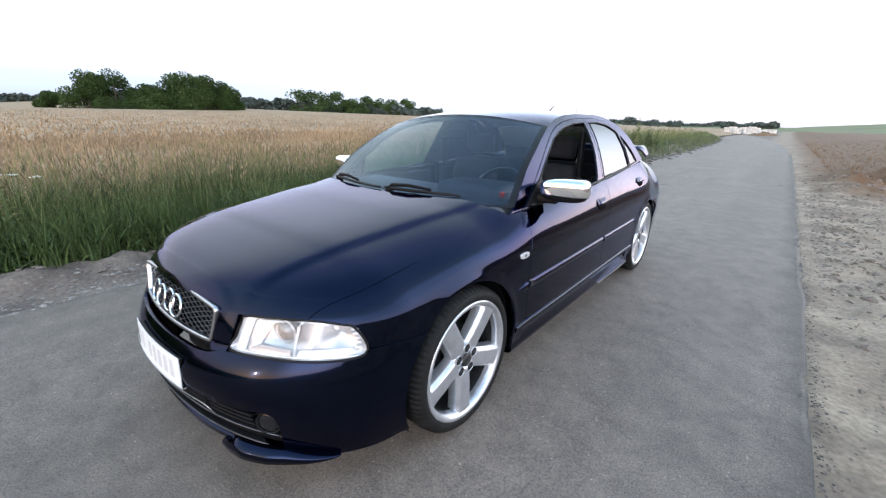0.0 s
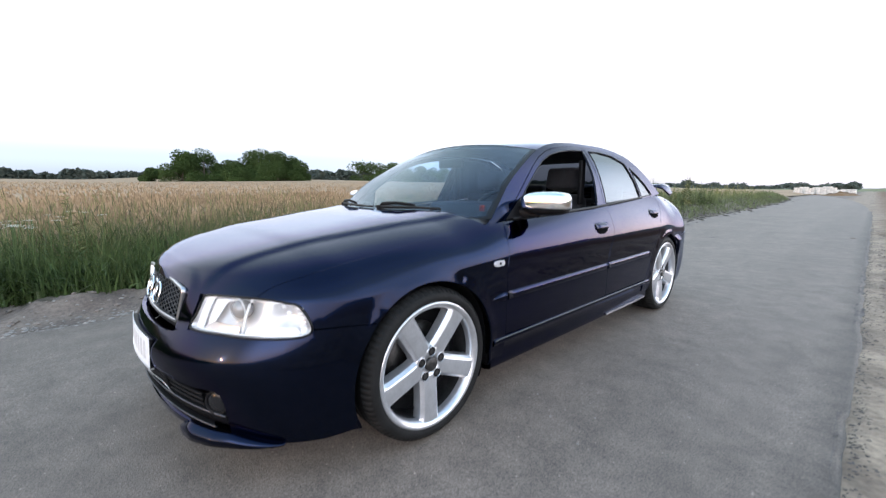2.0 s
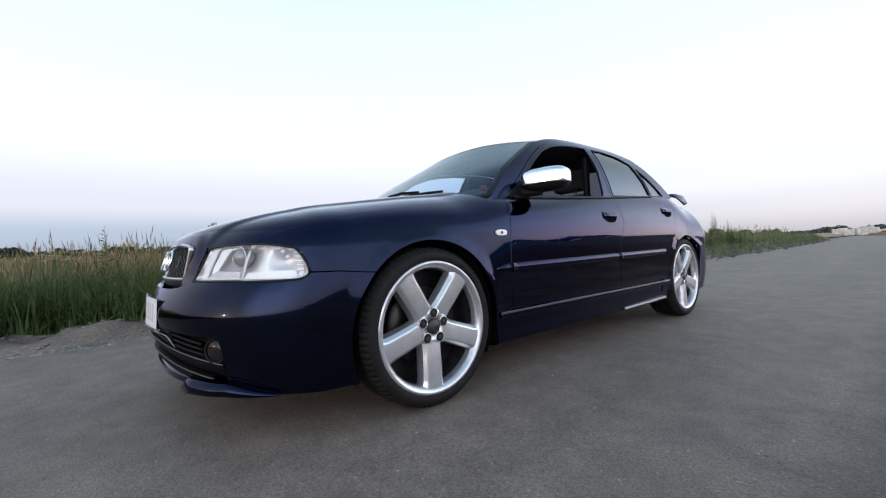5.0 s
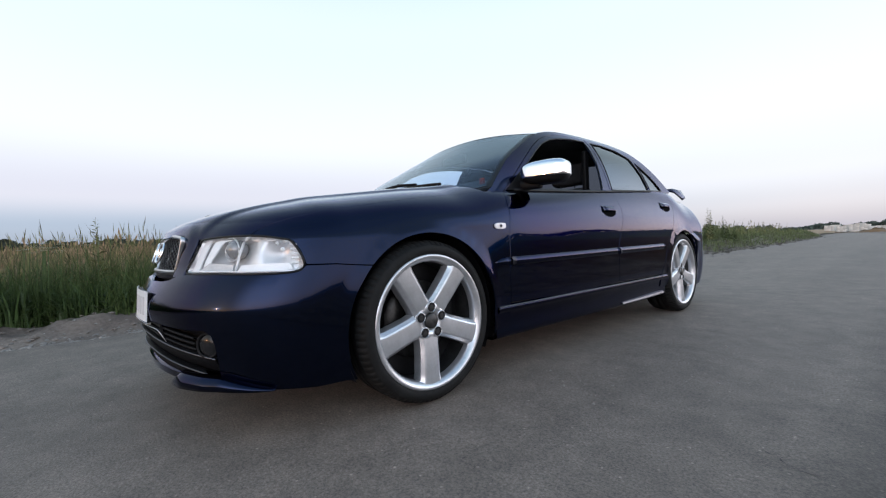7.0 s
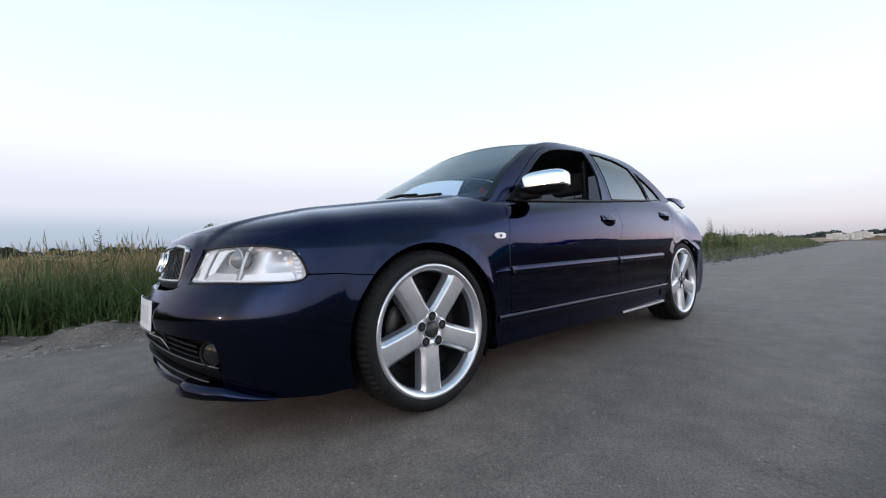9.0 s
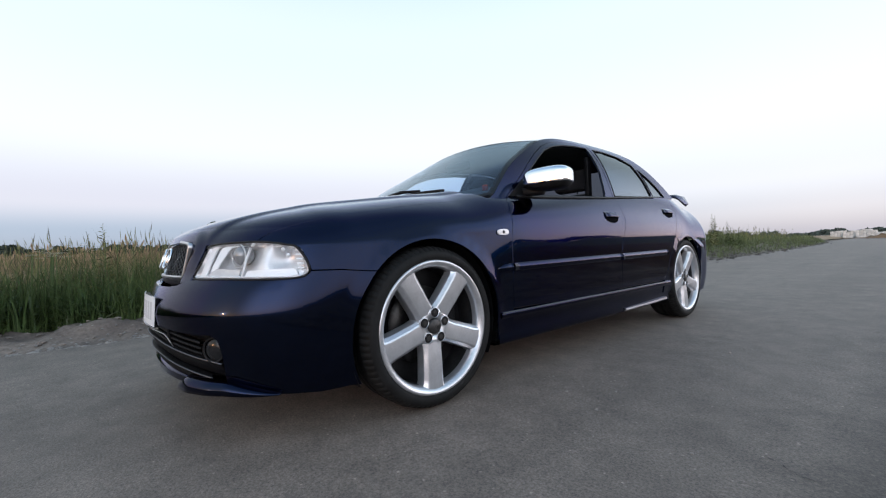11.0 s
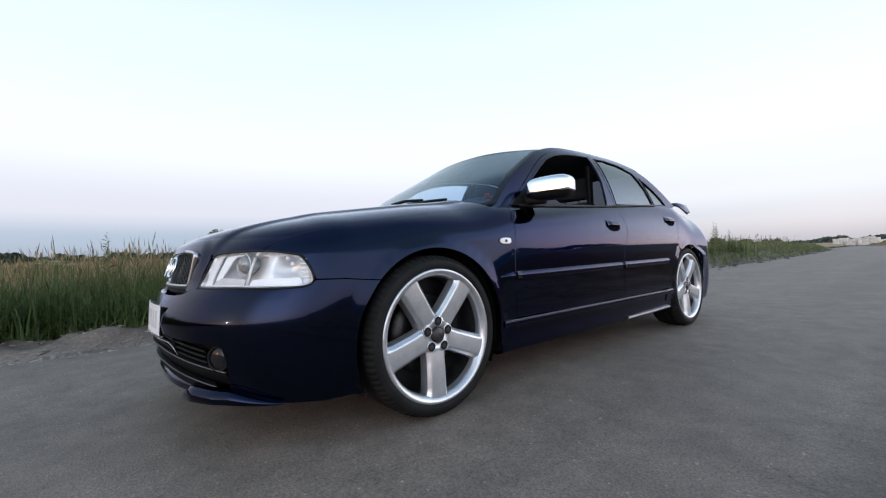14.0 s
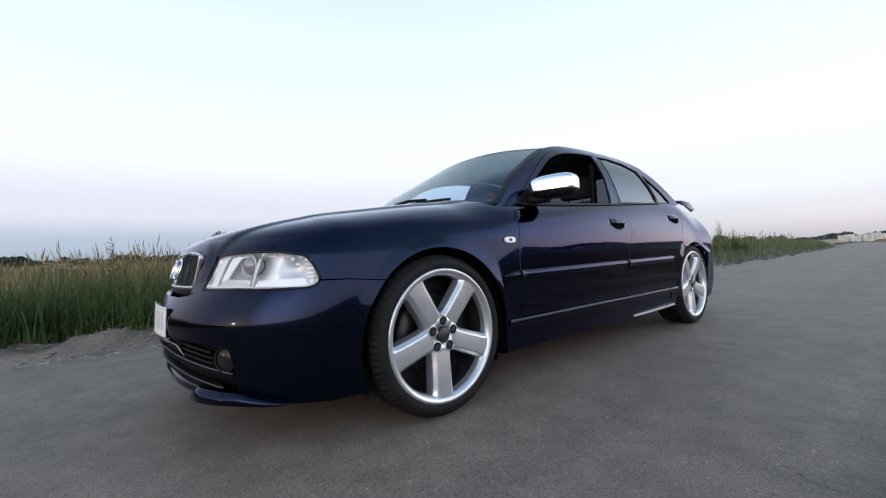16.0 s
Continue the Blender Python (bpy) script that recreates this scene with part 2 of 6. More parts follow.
def inset(pts, d):
    """The outline moved inwards by d."""
    s = 1 if area2(pts) > 0 else -1
    out = []
    n = len(pts)
    for i in range(n):
        a, p, b = pts[i - 1], pts[i], pts[(i + 1) % n]
        e1 = Vector((p[0] - a[0], p[1] - a[1]))
        e2 = Vector((b[0] - p[0], b[1] - p[1]))
        if e1.length < 1e-9 or e2.length < 1e-9:
            out.append(p)
            continue
        n1, n2 = Vector((-e1.y, e1.x)).normalized() * s, Vector((-e2.y, e2.x)).normalized() * s
        m = n1 + n2
        if m.length < 0.3:
            out.append(p)
            continue
        m.normalize()
        k = d / max(m.dot(n1), 0.4)
        out.append((p[0] + m.x * k, p[1] + m.y * k))
    return out


def within(poly, x, y):
    c = False
    n = len(poly)
    for i in range(n):
        (x1, y1), (x2, y2) = poly[i], poly[i - 1]
        if (y1 > y) != (y2 > y) and x < (x2 - x1) * (y - y1) / (y2 - y1) + x1:
            c = not c
    return c


def edge_gap(poly, x, y):
    best = 9.0
    n = len(poly)
    for i in range(n):
        (ax, ay), (bx, by) = poly[i - 1], poly[i]
        dx, dy = bx - ax, by - ay
        t = ((x - ax) * dx + (y - ay) * dy) / (dx * dx + dy * dy + 1e-12)
        t = min(max(t, 0), 1)
        best = min(best, math.hypot(x - ax - dx * t, y - ay - dy * t))
    return best


def sheet(name, outline, surf, material, parent, label="", holes=(), step=0.035, gap=0.002, lip=0.012, depth=0.0, keep=None, inward=False):
    """A panel cut out of a curved surface by an outline in its own two coordinates, with turned-in edges."""
    rings = [dense(inset(list(outline), gap), step)] + [dense(list(h), step) for h in holes]
    pts = [p for r in rings for p in r]
    edges, o = [], 0
    for r in rings:
        edges += [(o + i, o + (i + 1) % len(r)) for i in range(len(r))]
        o += len(r)
    us, vs_ = [p[0] for p in rings[0]], [p[1] for p in rings[0]]
    i0, i1 = int(min(us) / step) - 1, int(max(us) / step) + 2
    j0, j1 = int(min(vs_) / step) - 1, int(max(vs_) / step) + 2
    for i in range(i0, i1):
        for j in range(j0, j1):
            u, v = (i + 0.5 * (j % 2)) * step, j * step
            if within(rings[0], u, v) and not any(within(h, u, v) for h in rings[1:]) and min(edge_gap(r, u, v) for r in rings) > 0.45 * step:
                pts.append((u, v))
    res = delaunay_2d_cdt([Vector(p) for p in pts], edges, [], 0, 1e-7)
    pts2 = [(p.x, p.y) for p in res[0]]
    tris = []
    for f in res[2]:
        cx, cy = sum(pts2[i][0] for i in f) / 3, sum(pts2[i][1] for i in f) / 3
        if within(rings[0], cx, cy) and not any(within(h, cx, cy) for h in rings[1:]):
            tris.append(tuple(f))
    P, N = [], []
    e = 2e-3
    for u, v in pts2:
        p = Vector(surf(u, v))
        du = Vector(surf(u + e, v)) - Vector(surf(u - e, v))
        dv = Vector(surf(u, v + e)) - Vector(surf(u, v - e))
        n = du.cross(dv)
        n = n.normalized() if n.length > 1e-12 else Vector((0, -1, 0))
        N.append(n)
        P.append(p)
    mid = Vector((0, 1.3, 0.45))
    vote = sum((1 if n.dot(p - mid) > 0 else -1) for n, p in zip(N, P))
    if (vote < 0) != inward:
        N = [-n for n in N]
    if depth:
        P = [p - n * depth for p, n in zip(P, N)]
    faces = []
    for a, b, c in tris:
        nn = (P[b] - P[a]).cross(P[c] - P[a])
        faces.append((a, b, c) if nn.dot(N[a] + N[b] + N[c]) >= 0 else (a, c, b))
    # turned-in edge
    if lip:
        count = {}
        for f in faces:
            for i in range(3):
                a, b = f[i], f[(i + 1) % 3]
                count[(a, b)] = 1
        rim = [(a, b) for (a, b) in count if (b, a) not in count]
        for a, b in rim:
            if (P[a] - P[b]).length < 1e-5 or (keep and keep(pts2[a]) and keep(pts2[b])):
                continue
            side = (P[b] - P[a]).cross(N[a]).normalized()
            k = len(P)
            P += [P[a], P[b], P[b] - N[b] * lip, P[a] - N[a] * lip]
            N += [(N[a] + side).normalized(), (N[b] + side).normalized(), side, side]
            faces.append((k, k + 3, k + 2, k + 1))
    return mesh_part(name, P, faces, material, parent, label, True, N)


# ---- ground, road ----
def asphalt_mat():
    """Grey asphalt: long faint streaks along the road, blotches, stone grain and pale chips."""
    m = mat("grey_asphalt", (0.168, 0.135, 0.112), 0.70, vary=0.09, scale=1.1, fine=150, bump=0.30, bump_scale=190, spec=0.45)
    n, l = m.node_tree.nodes, m.node_tree.links
    b = n["Principled BSDF"]
    base = b.inputs["Base Color"].links[0].from_socket
    tc, mp, st = n.new("ShaderNodeTexCoord"), n.new("ShaderNodeMapping"), n.new("ShaderNodeTexNoise")
    mp.inputs["Scale"].default_value = (2.6, 0.12, 1)
    st.inputs["Scale"].default_value, st.inputs["Detail"].default_value = 1.0, 3
    def rng(node, sock, f0, f1, t0, t1):
        r = n.new("ShaderNodeMapRange")
        for k, v in (("From Min", f0), ("From Max", f1), ("To Min", t0), ("To Max", t1)):
            r.inputs[k].default_value = v
        l.new(node.outputs[sock], r.inputs["Value"])
        return r.outputs["Result"]
    l.new(tc.outputs["Object"], mp.inputs["Vector"])
    l.new(mp.outputs["Vector"], st.inputs["Vector"])
    # sparse pale chips, dark mottles, a wandering net of fine cracks
    vor, mot = n.new("ShaderNodeTexVoronoi"), n.new("ShaderNodeTexNoise")
    vor.inputs["Scale"].default_value = 38
    mot.inputs["Scale"].default_value, mot.inputs["Detail"].default_value, mot.inputs["Roughness"].default_value = 6.0, 6, 0.7
    gr = n.new("ShaderNodeTexNoise")
    gr.inputs["Scale"].default_value, gr.inputs["Detail"].default_value, gr.inputs["Roughness"].default_value = 130, 6, 0.8
    for k in (vor, mot, gr):
        l.new(tc.outputs["Object"], k.inputs["Vector"])
    sp = n.new("ShaderNodeSeparateColor")
    l.new(vor.outputs["Color"], sp.inputs["Color"])
    pick = rng(sp, "Red", 0.78, 0.84, 0.0, 1.0)
    near = rng(vor, "Distance", 0.10, 0.20, 0.9, 0.0)
    chip, one = n.new("ShaderNodeMath"), n.new("ShaderNodeMath")
    chip.operation, one.operation = "MULTIPLY", "ADD"
    l.new(pick, chip.inputs[0])
    l.new(near, chip.inputs[1])
    l.new(chip.outputs[0], one.inputs[0])
    one.inputs[1].default_value = 1.0
    wob, mixv, edge = n.new("ShaderNodeTexNoise"), n.new("ShaderNodeMixRGB"), n.new("ShaderNodeTexVoronoi")
    wob.inputs["Scale"].default_value, wob.inputs["Detail"].default_value = 3.0, 5
    mixv.inputs["Fac"].default_value = 0.22
    edge.feature = "DISTANCE_TO_EDGE"
    edge.inputs["Scale"].default_value = 0.55
    l.new(tc.outputs["Object"], wob.inputs["Vector"])
    l.new(tc.outputs["Object"], mixv.inputs["Color1"])
    l.new(wob.outputs["Color"], mixv.inputs["Color2"])
    l.new(mixv.outputs["Color"], edge.inputs["Vector"])
    # fresh dark bitumen along the right rim, a browner worn lane beside it, small dark pits
    xyz, rag = n.new("ShaderNodeSeparateXYZ"), n.new("ShaderNodeTexNoise")
    rag.inputs["Scale"].default_value, rag.inputs["Detail"].default_value, rag.inputs["Roughness"].default_value = 2.2, 8, 0.7
    l.new(tc.outputs["Object"], xyz.inputs["Vector"])
    l.new(tc.outputs["Object"], rag.inputs["Vector"])

    def shifted(k):
        m1 = n.new("ShaderNodeMath")
        m1.operation = "MULTIPLY_ADD"
        l.new(rag.outputs["Fac"], m1.inputs[0])
        m1.inputs[1].default_value = k
        l.new(xyz.outputs["X"], m1.inputs[2])
        return m1
    rim_wear = rng(shifted(0.40), 0, 2.03, 2.19, 1.0, 0.55)
    lane_wear = rng(shifted(0.9), 0, 1.45, 1.75, 1.0, 0.90)
    pit = n.new("ShaderNodeTexVoronoi")
    pit.inputs["Scale"].default_value = 48
    l.new(tc.outputs["Object"], pit.inputs["Vector"])
    pits = rng(pit, "Distance", 0.06, 0.20, 0.62, 1.0)
    prev = base
    for src in (rng(st, "Fac", 0.3, 0.7, 0.94, 1.06), rng(gr, "Fac", 0.38, 0.62, 0.56, 1.44), rng(mot, "Fac", 0.36, 0.62, 0.80, 1.12), rng(edge, "Distance", 0.0, 0.005, 0.90, 1.0), one.outputs[0], rim_wear, lane_wear, pits):
        mx = n.new("ShaderNodeMixRGB")
        mx.blend_type = "MULTIPLY"
        mx.inputs["Fac"].default_value = 1
        l.new(prev, mx.inputs["Color1"])
        l.new(src, mx.inputs["Color2"])
        prev = mx.outputs["Color"]
    l.new(prev, b.inputs["Base Color"])
    return m


ASPHALT = asphalt_mat()
TARRED = mat("crumbled_dark_asphalt", (0.088, 0.076, 0.070), 0.95, vary=0.35, scale=6, fine=60, bump=1.0, bump_scale=60)
SAND = mat("sandy_gravel", (0.198, 0.157, 0.128), 0.95, vary=0.32, scale=2.2, fine=38, bump=1.0, bump_scale=32, second=(0.098, 0.075, 0.062))


def field_side(m, color):
    """Lets brown field soil take over from the verge away from the road's right side, along a ragged edge."""
    n, l = m.node_tree.nodes, m.node_tree.links
    b = n["Principled BSDF"]
    base = b.inputs["Base Color"].links[0].from_socket
    tc, xyz, nz = n.new("ShaderNodeTexCoord"), n.new("ShaderNodeSeparateXYZ"), n.new("ShaderNodeTexNoise")
    nz.inputs["Scale"].default_value, nz.inputs["Detail"].default_value, nz.inputs["Roughness"].default_value = 0.7, 7, 0.65
    l.new(tc.outputs["Object"], xyz.inputs["Vector"])
    l.new(tc.outputs["Object"], nz.inputs["Vector"])

    def op(kind, a, c):
        k = n.new("ShaderNodeMath")
        k.operation = kind
        for i, v in enumerate((a, c)):
            if isinstance(v, float):
                k.inputs[i].default_value = v
            else:
                l.new(v, k.inputs[i])
        return k.outputs[0]
    back = op("MULTIPLY", op("MINIMUM", op("SUBTRACT", xyz.outputs["Y"], 11.0), 0.0), 0.6)
    f = op("ADD", op("ADD", xyz.outputs["X"], back), op("MULTIPLY", op("SUBTRACT", nz.outputs["Fac"], 0.5), 2.5))
    # the sand beside the road's right rim is paler and yellower than the low bank's
    side, pale = n.new("ShaderNodeMapRange"), n.new("ShaderNodeMixRGB")
    side.inputs["From Min"].default_value, side.inputs["From Max"].default_value = 0.0, 1.0
    pale.blend_type = "MULTIPLY"
    pale.inputs["Color2"].default_value = (1.62, 1.58, 1.42, 1)
    l.new(xyz.outputs["X"], side.inputs["Value"])
    l.new(side.outputs["Result"], pale.inputs["Fac"])
    l.new(base, pale.inputs["Color1"])
    base = pale.outputs["Color"]
    mr, mix = n.new("ShaderNodeMapRange"), n.new("ShaderNodeMixRGB")
    mr.inputs["From Min"].default_value, mr.inputs["From Max"].default_value = 1.9, 2.8
    l.new(f, mr.inputs["Value"])
    l.new(mr.outputs["Result"], mix.inputs["Fac"])
    l.new(base, mix.inputs["Color1"])
    tone = n.new("ShaderNodeMixRGB")
    tone.inputs["Color1"].default_value, tone.inputs["Color2"].default_value = (*(c * 0.6 for c in color), 1), (*color, 1)
    l.new(nz.outputs["Fac"], tone.inputs["Fac"])
    l.new(tone.outputs["Color"], mix.inputs["Color2"])
    l.new(mix.outputs["Color"], b.inputs["Base Color"])


field_side(SAND, (0.165, 0.094, 0.050))
SOIL = mat("dark_soil", (0.10, 0.085, 0.062), 0.95, vary=0.3, scale=1.5, fine=40, bump=0.9, bump_scale=30)
BROWN = mat("brown_stubble", (0.19, 0.115, 0.06), 0.95, vary=0.35, scale=0.3, fine=9, bump=0.9, bump_scale=10, second=(0.11, 0.075, 0.045))
MEADOW = mat("far_meadow", (0.095, 0.115, 0.04), 0.95, vary=0.25, scale=0.05, fine=2.0)
STRAW = mat("ripe_field", (0.36, 0.29, 0.18), 0.95, vary=0.22, scale=0.12, fine=6.0, bump=0.8, bump_scale=8)
RUBBLE = mat("grey_rubble", (0.074, 0.064, 0.054), 0.95, vary=0.25, island=0.35, bump=0.6, bump_scale=30)
EARTH = mat("grey_brown_earth_lumps", (0.175, 0.142, 0.120), 0.95, vary=0.3, island=0.18, bump=0.8, bump_scale=40)
STONE = mat("grey_stone", (0.22, 0.198, 0.178), 0.9, vary=0.2, island=0.22)
GRASSM = mat("grass_blades", (0.070, 0.097, 0.030), 0.7, vary=0.25, scale=1.2, fine=5, island=0.40, second=(0.034, 0.060, 0.016), spec=0.25)
SEEDM = mat("dark_seed_stalks", (0.11, 0.095, 0.05), 0.8, vary=0.2, island=0.3)
PALEG = mat("pale_verge_grass", (0.130, 0.158, 0.056), 0.7, vary=0.25, scale=1.2, fine=5, island=0.4, second=(0.070, 0.086, 0.032))
DRYM = mat("dry_grass", (0.17, 0.17, 0.065), 0.75, vary=0.2, scale=2, island=0.4)
WHEATM = mat("ripe_wheat", (0.345, 0.246, 0.155), 0.85, vary=0.2, scale=0.5, fine=6, island=0.28, spec=0.15)
LEAFM = mat("tree_leaves", (0.042, 0.068, 0.022), 0.9, vary=0.2, scale=0.25, fine=1.2, island=0.18, spec=0.1)
# distance haze is mixed into these two leaf colours, lighter and bluer
HAZEWOOD = mat("hazed_wood_leaves", (0.074, 0.092, 0.080), 0.9, vary=0.2, scale=0.05, fine=0.8, island=0.2, spec=0.1)
HAZELEAF = mat("hazed_tree_leaves", (0.095, 0.118, 0.122), 0.8, vary=0.25, scale=0.05, fine=0.8, island=0.25)
BARK = mat("bark", (0.09, 0.07, 0.05), 0.95, vary=0.3, bump=0.8, bump_scale=25)
LEAFY = mat("light_green_leaves", (0.058, 0.094, 0.027), 0.55, vary=0.25, scale=3, island=0.35)
UMBEL = mat("white_flowers", (0.72, 0.72, 0.64), 0.8, vary=0.1)
BLOCK = mat("pale_concrete_block", (0.58, 0.56, 0.53), 0.9, vary=0.12, scale=3, bump=0.4, bump_scale=60, rand=0.18)
PALLETM = mat("weathered_pallet_wood", (0.24, 0.17, 0.10), 0.85, vary=0.25, scale=6, rand=0.2)


def smooth01(t):
    t = min(max(t, 0.0), 1.0)
    return t * t * (3 - 2 * t)


def bend(y):
    """The road's middle line."""
    return 0.1 - (0.0014 * (y - 18) ** 2 if 18 < y <= 75 else (0.0014 * 57 ** 2 + 0.16 * (y - 75) if y > 75 else 0.0))


def fbm(x, y, k=1.0):
    return noise.fractal(Vector((x * k, y * k, 3.1)), 1.0, 2.0, 4)


HALF_ROAD, LEFT_ROAD = 1.92, 2.22


def rise(x, y):
    """The wheat field climbs gently away from the road."""
    return min((0.018 + 0.010 * smooth01(y / 60)) * max(0.0, bend(y) - 8.0 - x), 9.0)


def ground_z(x, y):
    c = bend(y)
    dl, dr = (c - LEFT_ROAD) - x, x - (c + HALF_ROAD)
    n = 0.7 * fbm(x, y, 1.3) + 0.6 * fbm(x, y, 5.0)
    if dl > 0:
        z = -0.03 + 0.075 * smooth01((dl - 0.12) / 0.45) + 0.045 * n * smooth01((dl - 0.05) / 0.4) + rise(x, y)
        z += (0.03 + 0.07 * fbm(x + 9, y, 1.6) + 0.07 * fbm(x, y, 6.0) + 0.035 * fbm(x, y, 15.0)) * smooth01(1 - abs(dl - 0.62) / 0.4)
        if y > 10:
            z += 0.40 * smooth01((y - 10) / 5) * smooth01((58 - y) / 8) * math.exp(-((dl - 1.1) / 0.75) ** 2) * (0.7 + 0.6 * fbm(x, y, 0.5))
    elif dr > 0:
        z = -0.022 + 0.012 * smooth01((4.0 - y) / 3.0) + 0.018 * smooth01(dr / 0.5) + 0.035 * n * smooth01(dr / 0.3)
        heap = smooth01((dr - 1.2) / 1.2) * smooth01((y - 3.0) / 3.0) * smooth01((30 - y) / 10)
        z += heap * (0.16 * fbm(x, y, 0.55) + 0.10 * fbm(x, y, 1.7) + 0.10)
        z += 0.45 * smooth01((dr - 3.5) / 6) * smooth01((y - 2) / 6)
        # churned earth: ridges and ruts, a heap with a pit behind it
        z += (0.05 * fbm(x + 3, y, 2.6) + 0.035 * fbm(x, y + 5, 6.5)) * smooth01((dr - 0.10) / 0.35) * smooth01((y + 4) / 3)
        z += 0.46 * math.exp(-((x - 2.95) / 0.45) ** 2 - ((y - 11.6) / 1.3) ** 2) * (0.8 + 0.6 * fbm(x, y, 2.0))
        z += 0.42 * math.exp(-((x - 4.5) / 0.6) ** 2 - ((y - 14.0) / 1.6) ** 2) - 0.42 * math.exp(-((x - 3.7) / 0.55) ** 2 - ((y - 14.6) / 1.2) ** 2)
    else:
        z = -0.06
    far = math.hypot(x, y)
    if x > 8 and y > 60:
        z += 7.0 * smooth01((y - 120) / 260) * smooth01((x - 8) / 90)
    return z


def axis(near0, near1, step, far):
    a = list(np.arange(near0, near1 + 1e-6, step))
    d, p = step, near1
    while p < far:
        d *= 1.22
        p += d
        a.append(p)
    d, p = step, near0
    while p > -far:
        d *= 1.22
        p -= d
        a.insert(0, p)
    return a


def build_ground():
    xs, ys = axis(-4.2, 6.0, 0.075, 2500), axis(-3.5, 16.0, 0.10, 2500)
    vs = [(x, y, ground_z(x, y)) for y in ys for x in xs]
    nx = len(xs)
    fs, mi = [], []
    for j in range(len(ys) - 1):
        for i in range(nx - 1):
            fs.append((j * nx + i, j * nx + i + 1, (j + 1) * nx + i + 1, (j + 1) * nx + i))
            x, y = (xs[i] + xs[i + 1]) / 2, (ys[j] + ys[j + 1]) / 2
            c = bend(y)
            dl, dr = (c - HALF_ROAD) - x, x - (c + HALF_ROAD)
            jit = 0.35 * fbm(x, y, 1.1)
            if dl > 0:
                m = 0 if dl < 1.15 + jit else 1 if dl < 3.0 else 4
                if y > 11 and dl > 1.9 + jit:
                    m = 3
                if dl > 30 and y > 60:
                    m = 4 if (y < 210) else 3
                if y > 11 and dl < 1.9 + jit:
                    m = 1 if dl > 0.15 + 0.5 * jit else 0
            else:
                m = 0 if dr < 60 else 2
                if y > 110:
                    m = 3
            mi.append(m)
    ob = mesh_part("ground", vs, fs, SAND)
    for k in (SOIL, BROWN, MEADOW, STRAW):
        ob.data.materials.append(k)
    ob.data.polygons.foreach_set("material_index", mi)
    tagged(ob, "sandy verges and fields of stubble and straw beside the road", "ground", kind="structure")


build_ground()


def build_road():
    ys = list(np.arange(-14, 30, 0.12)) + list(np.arange(30, 140, 1.0)) + [170, 220, 300]
    us = [-1, -0.985, -0.95, -0.8, -0.5, 0, 0.5, 0.8, 0.95, 0.985, 1]
    vs, fs = [], []
    n = len(us) + 2
    for y in ys:
        c = bend(y)
        l = LEFT_ROAD + 0.05 * fbm(0, y, 1.3) + 0.025 * fbm(3, y, 6.0)
        r = HALF_ROAD + 0.035 * fbm(7, y, 1.1) + 0.03 * fbm(5, y, 7.0)
        vs.append((c - l - 0.03, y, -0.09))
        for u in us:
            x = c + (u * r if u > 0 else u * l)
            e = max(0.0, (abs(u) - 0.95) / 0.05)
            vs.append((x, y, -0.012 * u * u - 0.003 * e * e))
        vs.append((c + r + 0.03, y, -0.09))
    for j in range(len(ys) - 1):
        for i in range(n - 1):
            fs.append((j * n + i, j * n + i + 1, (j + 1) * n + i + 1, (j + 1) * n + i))
    tagged(mesh_part("road", vs, fs, ASPHALT), "narrow grey asphalt road with ragged edges", "road", kind="structure")


build_road()


def build_edge():
    """The dark crumbled rim where the asphalt ends at the sandy verge."""
    ys = list(np.arange(-4, 26, 0.06))
    vs, fs = [], []
    us = [0, 0.25, 0.5, 0.75, 1.0]
    for y in ys:
        c = bend(y) + HALF_ROAD
        w = max(0.025, 0.06 + 0.04 * fbm(2, y, 0.8) + 0.03 * fbm(4, y, 7.0))
        x0 = c - 0.04 + 0.02 * fbm(6, y, 6.0)
        for u in us:
            x = x0 + w * u
            vs.append((x, y, -0.0125 - 0.018 * u ** 1.4 + 0.006 * fbm(x * 3, y * 3, 4.0) * (u > 0)))
    n = len(us)
    for j in range(len(ys) - 1):
        for i in range(n - 1):
            fs.append((j * n + i, j * n + i + 1, (j + 1) * n + i + 1, (j + 1) * n + i))
    tagged(mesh_part("road_edge", vs, fs, TARRED), "dark crumbled asphalt rim of the road", "road edge", kind="structure")


build_edge()


